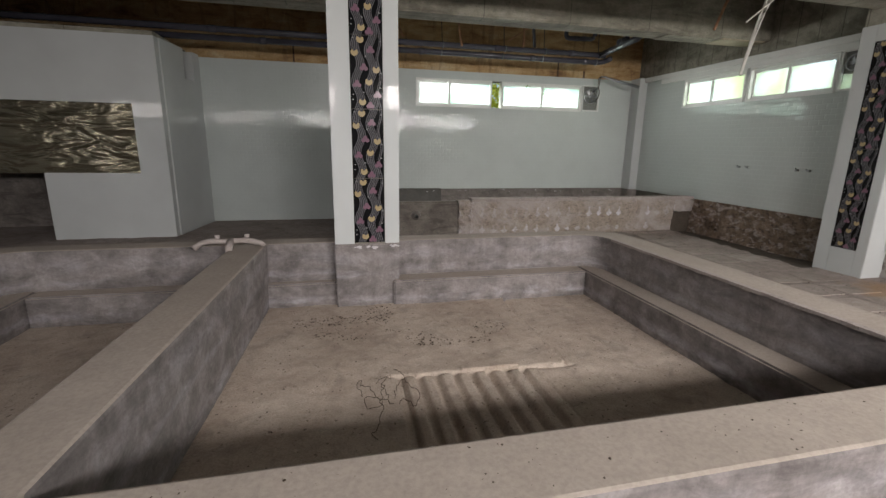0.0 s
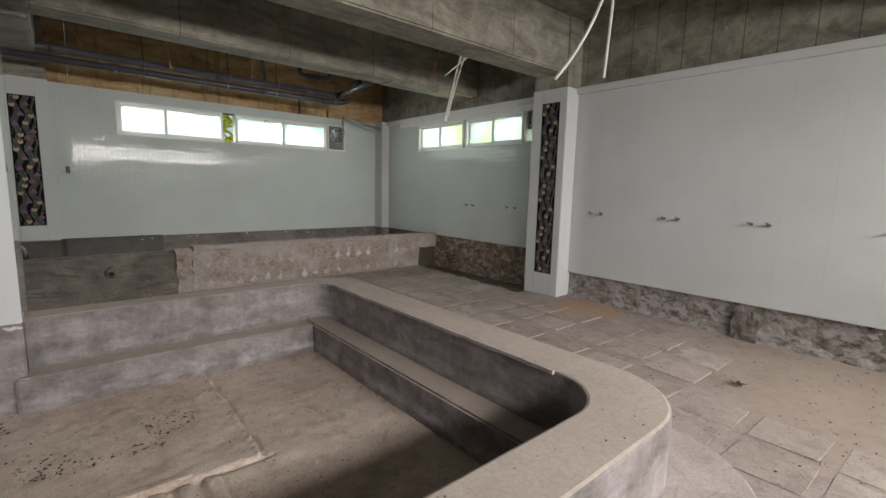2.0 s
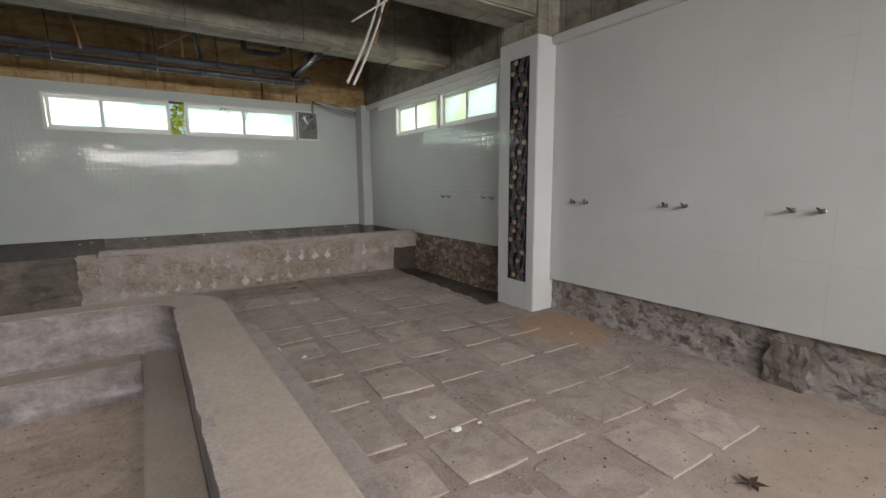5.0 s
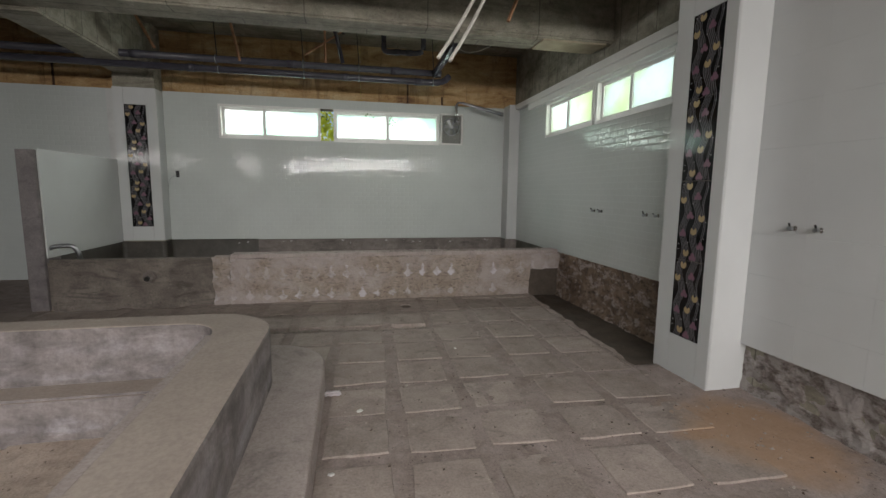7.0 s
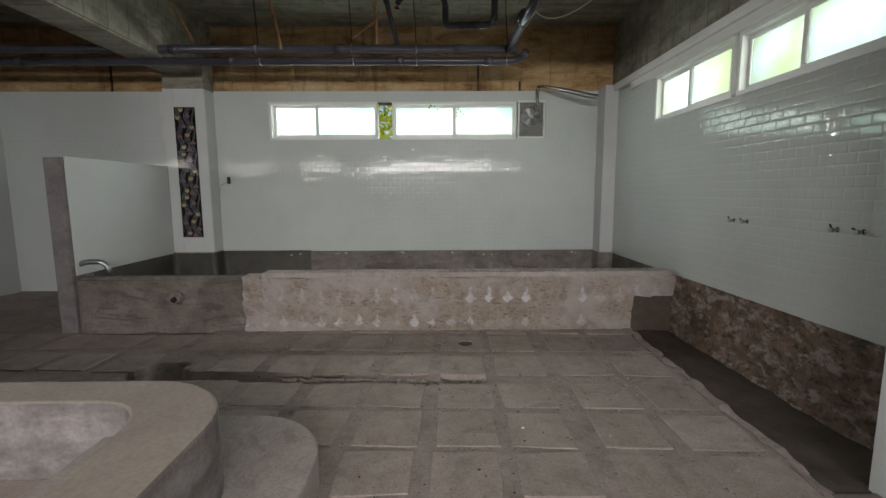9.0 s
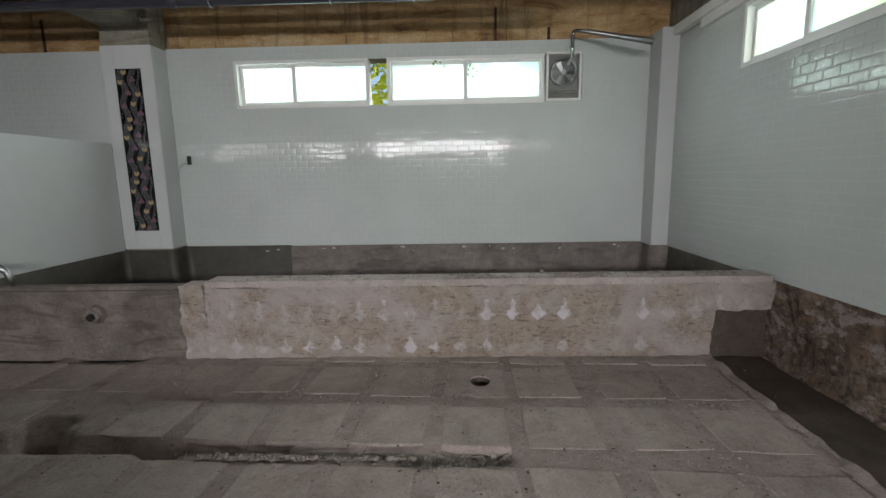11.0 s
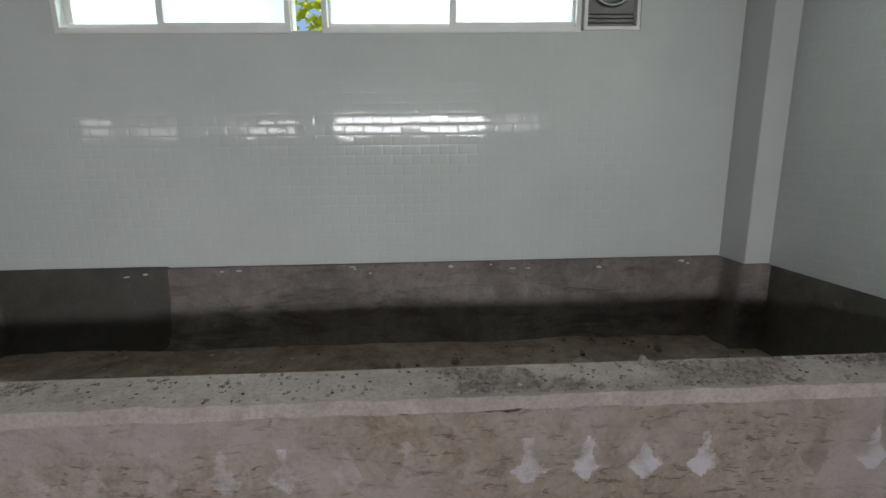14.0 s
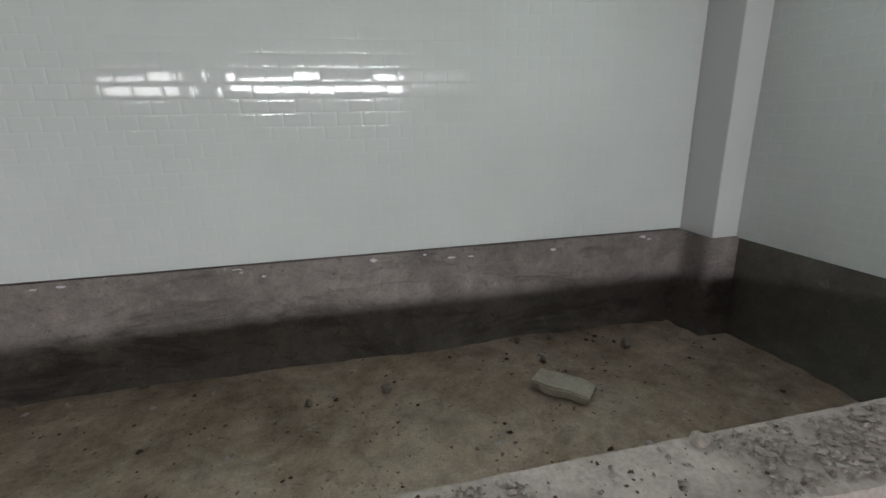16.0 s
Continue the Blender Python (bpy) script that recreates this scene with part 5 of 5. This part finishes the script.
wire = thing("wire_tangle", "tangle of dark wire lying in the tub", "wire", (0.18, 2.52, tub_z + 0.02))
random.seed(3)
bm = bmesh.new()
for k in range(6):
    p, a, pts = Vector((random.uniform(-0.06, 0.06), random.uniform(-0.06, 0.06), 0.01)), random.uniform(0, 6), []
    for t in range(18):
        a += random.uniform(-0.9, 1.1)
        p = p * 0.94 + Vector((math.cos(a), math.sin(a), 0)) * 0.028
        pts.append((p.x, p.y * 1.4, 0.004 + random.uniform(0, 0.022)))
    tube(bm, pts, 0.0022, 5)
part("strands", bm, M_CRUMB, wire)
lip = thing("cement_lip", "thin raised cement lip in the tub floor", "debris", (0, 0, 0))
part("lip", rough(boxes((0.72, 1.13, 2.90, 2.945, tub_z - 0.05, tub_z - 0.008), bevel=0.004), 0.008, 14), M_TUBFLOOR, lip)


def scatter(name, label, n, area, zf, smin, smax, material, seed, keep=None):
    """Loose grit of uncounted pieces in one mesh."""
    rnd = random.Random(seed)
    verts, faces = [], []
    base = [(1, 0.1, 0.3), (0.2, 0.9, 0.25), (-0.9, 0.2, 0.3), (-0.1, -0.8, 0.25), (0.45, 0.3, 0.8), (-0.4, -0.2, 0.85), (0, 0, -0.3)]
    fs = [(0, 1, 4), (1, 2, 5), (1, 5, 4), (2, 3, 5), (3, 0, 4), (3, 4, 5), (1, 0, 6), (2, 1, 6), (3, 2, 6), (0, 3, 6)]
    k = 0
    while k < n:
        x, y = rnd.uniform(area[0], area[1]), rnd.uniform(area[2], area[3])
        s = smin + (smax - smin) * rnd.random() ** 3
        k += 1
        if keep and not keep(x, y, rnd):
            continue
        a, b0, flat = rnd.uniform(0, 6.3), len(verts), rnd.uniform(0.5, 1.0)
        z = zf(x, y)
        for p in base:
            q = [(c + rnd.uniform(-0.25, 0.25)) * s for c in p]
            q[2] *= flat
            verts.append((x + q[0] * math.cos(a) - q[1] * math.sin(a), y + q[0] * math.sin(a) + q[1] * math.cos(a), z + q[2]))
        faces += [tuple(b0 + i for i in f) for f in fs]
    me = bpy.data.meshes.new(name)
    me.from_pydata(verts, [], faces)
    me.materials.append(material)
    return tagged(new(name, me), label, "debris", kind="stuff")


M_CAPGRIT = paint("cap_crumbs", (0.36, 0.31, 0.285), 0.95, 0.4, 30)
scatter("gravel", "gravel and mortar crumbs in the floor joints", 9000, (1.4, 6.1, -1, 7.05), lambda x, y: floor_height(x, y) - 0.001 + 0.002, 0.003, 0.014, M_GRAVEL, 1, lambda x, y, r: noise.noise(Vector((x * 1.3, y * 1.3, 3))) > -0.05 and not (x < 3.2 and y < 4.9) and not x > 6.08)
def in_joint(x, y, r):
    """True between the mortar pads of the northern rows, where the rubble has gathered."""
    if (x < 3.2 and y < 5.0) or x > 5.7:
        return False
    c, d = math.cos(GRID), math.sin(GRID)
    u, v = 4.3 + (x - 4.3) * c + (y - 4.9) * d, 4.9 - (x - 4.3) * d + (y - 4.9) * c
    inside = any(a + 0.012 < u < b - 0.012 for a, b in PAD_COLS) and any(a + 0.012 < v < b - 0.012 for a, b in PAD_ROWS)
    return not inside and noise.noise(Vector((x * 2.1, y * 2.1, 5))) > -0.25


scatter("gravel", "pale gravel gathered in the floor joints by the pool", 9000, (1.9, 5.7, 5.2, 7.03), lambda x, y: floor_height(x, y) + 0.002, 0.002, 0.012, M_GRAVEL, 61, in_joint)
scatter("grit", "dark flakes on the sandy floor by the wall", 90, (4.9, 5.9, -0.3, 1.3), lambda x, y: ground_z(y) + 0.001, 0.003, 0.011, M_CRUMB, 62, lambda x, y, r: noise.noise(Vector((x * 2.5, y * 2.5, 2))) > 0.0)
scatter("gravel", "gravel filling the broken floor channel", 1500, (2.6, 4.15, 5.79, 5.90), lambda x, y: floor_height(x, y) + 0.01, 0.006, 0.022, M_GRAVEL, 2)
scatter("grit", "mortar crumbs on the pool wall cap", 7500, (2.2, 6.0, 7.06, 7.235), lambda x, y: 0.6062, 0.0015, 0.013, M_CAPGRIT, 3, lambda x, y, r: noise.noise(Vector((x * 2.6, y * 6, 7))) > 0.22 - 0.14 * (x - 3.2) or r.random() < 0.05)
scatter("grit", "dark crumbs on the pool wall cap", 420, (2.2, 6.0, 7.06, 7.235), lambda x, y: 0.605, 0.0015, 0.008, M_CRUMB, 33)
scatter("grit", "dark crumbs and flakes on the damp pool floor", 260, (1.5, 6.0, 7.5, 8.9), pool_floor_height, 0.003, 0.018, M_CRUMB, 35)
scatter("grit", "pale chips on the damp pool floor", 130, (1.5, 6.0, 7.5, 8.9), pool_floor_height, 0.004, 0.02, M_EFFLO, 34)
scatter("grit", "crumbs scattered on the damp pool floor", 900, (1.5, 6.0, 7.5, 8.95), pool_floor_height, 0.002, 0.012, M_GRAVEL, 4)
scatter("grit", "dark crumbs in the bath tub", 900, (-0.7, 2.3, 1.45, 4.15), lambda x, y: tub_floor_height(x, y), 0.0015, 0.008, M_CRUMB, 5, lambda x, y, r: noise.noise(Vector((x * 1.2, y * 1.2, 11))) > 0.0 or r.random() < 0.15)
scatter("grit", "dark dirt gathered at the column foot in the tub", 2600, (-0.5, 1.3, 3.3, 4.2), lambda x, y: tub_floor_height(x, y), 0.002, 0.012, M_CRUMB, 15, lambda x, y, r: noise.noise(Vector((x * 2.5, y * 3.5, 1))) > 0.12)
scatter("grit", "dark crumbs on the tub rim and floor", 150, (-0.8, 2.7, 1.12, 1.35), lambda x, y: TZ, 0.0015, 0.006, M_CRUMB, 6)
scatter("grit", "dark crumbs on the mortar floor", 1500, (3.3, 6.0, -0.5, 7.0), lambda x, y: ground_z(y) + 0.001, 0.003, 0.010, M_CRUMB, 7)

# ---- outside ----
setting("ground", boxes((-60, 60, 9.6, 60, -1.0, -0.9)), paint("yard_soil", (0.12, 0.11, 0.07), 0.95, 0.3, 3), "yard ground behind the building")


def leaf_mass(name, label, n, area, seed, size, material):
    rnd = random.Random(seed)
    verts, faces = [], []
    for _ in range(n):
        p = [rnd.uniform(*area[k]) for k in range(3)]
        a, b, s = rnd.uniform(0, 6.3), rnd.uniform(-0.9, 0.9), size * rnd.uniform(0.6, 1.3)
        d, e = Vector((math.cos(a), math.sin(a), b)).normalized(), Vector((-math.sin(a) * 0.4, math.cos(a) * 0.4, 0.3))
        b0 = len(verts)
        verts += [tuple(Vector(p)), tuple(Vector(p) + d * s * 0.5 + e * s * 0.6), tuple(Vector(p) + d * s), tuple(Vector(p) + d * s * 0.5 - e * s * 0.6)]
        faces.append((b0, b0 + 1, b0 + 2, b0 + 3))
    me = bpy.data.meshes.new(name)
    me.from_pydata(verts, [], faces)
    me.materials.append(material)
    return tagged(new(name, me), label, "plant", kind="stuff")


def leaf_mat(name, col):
    m = paint(name, col, 0.5, 0.25, 6)
    b = m.node_tree.nodes["Principled BSDF"]
    tl, mx = nd(m, "ShaderNodeBsdfTranslucent"), nd(m, "ShaderNodeMixShader")
    tl.inputs[0].default_value = (col[0] * 2.2, col[1] * 2.0, col[2] * 1.2, 1)
    mx.inputs[0].default_value = 0.5
    ln(m, b.outputs[0], mx.inputs[1])
    ln(m, tl.outputs[0], mx.inputs[2])
    ln(m, mx.outputs[0], m.node_tree.nodes["Material Output"].inputs[0])
    return m


M_LEAF = leaf_mat("leaf", (0.44, 0.50, 0.09))
leaf_mass("shrubs", "sunlit green shrubs outside the north windows", 6000, ((1.5, 5.0), (10.2, 11.8), (1.2, 4.2)), 4, 0.16, M_LEAF)
vine = thing("vine_sprig", "green vine sprig grown in at the window top", "plant")
random.seed(8)
bm = bmesh.new()
for cx, cz, n in ((4.13, 2.56, 9), (3.72, 2.62, 4), (3.04, 2.60, 12)):
    for k in range(n):
        x, z = cx + random.uniform(-0.07, 0.09), cz + random.uniform(-0.09, 0.05)
        a = random.uniform(-2.2, -0.6)
        s = random.uniform(0.025, 0.045)
        d, e = Vector((math.cos(a), 0, math.sin(a))), Vector((-math.sin(a), -0.3, math.cos(a))) * 0.3
        p = Vector((x, NORTH + 0.015, z))
        bm.faces.new([bm.verts.new(q) for q in (p, p + d * s * 0.5 + e * s, p + d * s, p + d * s * 0.5 - e * s)])
    tube(bm, [(cx - 0.05, NORTH + 0.012, cz + 0.08), (cx, NORTH + 0.012, cz), (cx + 0.03, NORTH + 0.012, cz - 0.08)], 0.002, 5)
part("leaves", bm, leaf_mat("dark_leaf", (0.06, 0.12, 0.03)), vine)


# ---- pieces of floors and walls ----
def pad_mesh(w, d, seed, hole=None):
    """A cast mortar square with worn, slightly ragged edges."""
    bm = bmesh.new()
    rnd = random.Random(seed)
    turn = [(-1, -1), (-0.5, -1), (0, -1), (0.5, -1), (1, -1), (1, -0.4), (1, 0.3), (1, 1), (0.5, 1), (0, 1), (-0.5, 1), (-1, 1), (-1, 0.3), (-1, -0.4)]
    drift = [rnd.uniform(-0.006, 0.006) for _ in range(4)]
    pts = []
    for u, v in turn:
        k = 0.0035 if abs(u) == abs(v) == 1 else 0.0
        x, y = u * (w / 2 - k) + rnd.uniform(-0.003, 0.003), v * (d / 2 - k) + rnd.uniform(-0.003, 0.003)
        pts.append((x + drift[0] * v + drift[1] * u * v, y + drift[2] * u + drift[3] * u * v))
    inset, deep = rnd.uniform(0.003, 0.007), rnd.uniform(0.0015, 0.0035)
    lo = [bm.verts.new((x * 1.004, y * 1.004, -0.05)) for x, y in pts]
    mid = [bm.verts.new((x, y, -deep + rnd.uniform(-0.001, 0.001))) for x, y in pts]
    hi = [bm.verts.new((x * (1 - 2 * inset * rnd.uniform(0.7, 1.3) / w), y * (1 - 2 * inset * rnd.uniform(0.7, 1.3) / d), rnd.uniform(-0.0008, 0.0004))) for x, y in pts]
    skin(bm, lo, mid)
    skin(bm, mid, hi)
    if hole:
        ring = []
        for v in hi:
            a = math.atan2(v.co.y - hole[1], v.co.x - hole[0])
            ring.append(bm.verts.new((hole[0] + 0.072 * math.cos(a) * (1 + 0.08 * math.sin(3 * a)), hole[1] + 0.08 * math.sin(a), 0)))
        foot = [bm.verts.new((hole[0] + (v.co.x - hole[0]) * 0.98, hole[1] + (v.co.y - hole[1]) * 0.98, -0.012)) for v in ring]
        skin(bm, hi, ring)
        skin(bm, ring, foot)
    else:
        bm.faces.new(hi)
    me = bpy.data.meshes.new("mortar_pad")
    bm.to_mesh(me)
    bm.free()
    me.materials.append(M_PAD)
    return me


rnd = random.Random(21)
for ya, yb in PAD_ROWS:
    for xa, xb in PAD_COLS:
        u, v = (xa + xb) / 2 - 4.3 - (0.11 if yb < 2.2 else 0.0), (ya + yb) / 2 - 4.9
        xc, yc = 4.3 + u * math.cos(GRID) - v * math.sin(GRID), 4.9 + u * math.sin(GRID) + v * math.cos(GRID)
        if (xc < 3.2 and 0.5 < yc < 4.98) or (xc < -0.2 and yc < 0.5):
            continue
        if xa > 4.6 and yb < 1.65:
            continue
        if abs(xc - 1.6) < 0.2 and abs(yc - 6.2) < 0.2:
            continue
        if (ya > 6.9 and xc < 2.1) or yc > 7.05:
            continue
        gap = (4.05 - xc, 6.65 - yc)
        gap = gap if max(abs(gap[0]), abs(gap[1])) < 0.14 else None
        ob = new("mortar_pad", pad_mesh(xb - xa + rnd.uniform(-0.015, 0.02), yb - ya + rnd.uniform(-0.015, 0.015), rnd.random(), gap))
        ob.matrix_basis = pose(xc + rnd.uniform(-0.01, 0.01), yc + rnd.uniform(-0.01, 0.01), ground_z(yc) + rnd.uniform(-0.004, 0.003), rnd.uniform(-0.4, 0.4), rnd.uniform(-0.4, 0.4), -2.3 + rnd.uniform(-0.8, 0.8))
        ob.parent = floor


def tile_mesh(w, h, material):
    bm = boxes((-w / 2, w / 2, 0, 0.01, -h / 2, h / 2), bevel=0.0)
    me = bpy.data.meshes.new("wall_tile")
    bm.to_mesh(me)
    bm.free()
    me.materials.append(material)
    return me


TILES = {}


def tile_field(parent, spans, z0, z1, place, tw=0.40, th=0.28, start=0.0, holes=(), material=None):
    """Tiles over the spans along a wall, cut round the holes; place(a, z) gives a tile's pose."""
    material = material or M_TILE
    for a0, a1 in spans:
        a = start + math.floor((a0 - start) / tw) * tw
        while a < a1 - 0.01:
            z = z1
            while z > z0 + 0.01:
                p0, p1, q0, q1 = max(a, a0), min(a + tw, a1), max(z - th, z0), z
                bits = [(p0, p1, q0, q1)]
                for h in holes:
                    nxt = []
                    for u0, u1, v0, v1 in bits:
                        if u1 <= h[0] or u0 >= h[1] or v1 <= h[2] or v0 >= h[3]:
                            nxt.append((u0, u1, v0, v1))
                            continue
                        if v0 < h[2]:
                            nxt.append((u0, u1, v0, h[2]))
                        if v1 > h[3]:
                            nxt.append((u0, u1, h[3], v1))
                        m0, m1 = max(v0, h[2]), min(v1, h[3])
                        if u0 < h[0]:
                            nxt.append((u0, h[0], m0, m1))
                        if u1 > h[1]:
                            nxt.append((h[1], u1, m0, m1))
                    bits = nxt
                for u0, u1, v0, v1 in bits:
                    w, h = round(u1 - u0 - 0.0007, 4), round(v1 - v0 - 0.0007, 4)
                    if w < 0.012 or h < 0.012:
                        continue
                    key = (w, h, material.name)
                    if key not in TILES:
                        TILES[key] = tile_mesh(w, h, material)
                    ob = new("wall_tile", TILES[key])
                    ob.matrix_basis = place((u0 + u1) / 2, (v0 + v1) / 2)
                    ob.parent = parent
                z -= th
            a += tw


def field(name, label, bed):
    return setting(name, bed, M_WHITE_JOINT, label)


tr = random.Random(77)


def tilt():
    return tr.uniform(-0.12, 0.12), tr.uniform(-0.12, 0.12)


def on_north(a, z):
    u, v = tilt()
    return pose(a, NORTH, z, u, 0, v)


def on_east(x):
    def f(a, z):
        u, v = tilt()
        return pose(x, a, z, 0, u, -90 + v)
    return f


W_HOLE = [(1.42, 5.33, 2.18, 2.682)]
bed = boxes((0.66, 1.42, NORTH + 0.006, NORTH + 0.032, 0.58, TOP), (5.33, 6.25, NORTH + 0.006, NORTH + 0.032, 0.58, TOP), (1.42, 5.33, NORTH + 0.006, NORTH + 0.032, 0.58, 2.18), (1.42, 5.33, NORTH + 0.006, NORTH + 0.032, 2.682, TOP))
tile_field(field("tiles_north", "white relief tiles on the north wall above the pool", bed), [(0.66, 6.07)], 0.575, TOP, on_north, holes=W_HOLE, start=0.06)
bed = boxes((WEST, -0.1, NORTH + 0.006, NORTH + 0.032, 0.0, TOP), (-0.1, 0.1, NORTH + 0.006, NORTH + 0.032, 1.78, TOP))
tile_field(field("tiles_north", "white relief tiles on the north wall beyond the partition", bed), [(-2.5, -0.1)], 0.0, TOP, on_north, start=0.06)
bed = boxes((EAST_N + 0.006, 6.30, 4.54, 9.05, 0.565, 2.20), (EAST_N + 0.006, 6.30, 7.71, 9.05, 2.20, 2.76), (EAST_N + 0.006, 6.30, 4.54, 4.72, 2.20, 2.76))
tile_field(field("tiles_east", "white relief tiles on the east wall under the windows", bed), [(4.54, 8.78)], 0.56, 2.76, on_east(EAST_N), holes=[(4.72, 7.71, 2.20, 2.76)], start=0.0, material=M_TILE_EAST)
bed = boxes((EAST_S + 0.006, 6.17, SOUTH, 3.98, 0.335, 2.80))
tile_field(field("tiles_east", "plain white tiles on the east wall with shower stubs", bed), [(SOUTH, 3.98)], 0.33, 2.80, on_east(EAST_S), start=0.0, material=M_TILE_PLAIN)
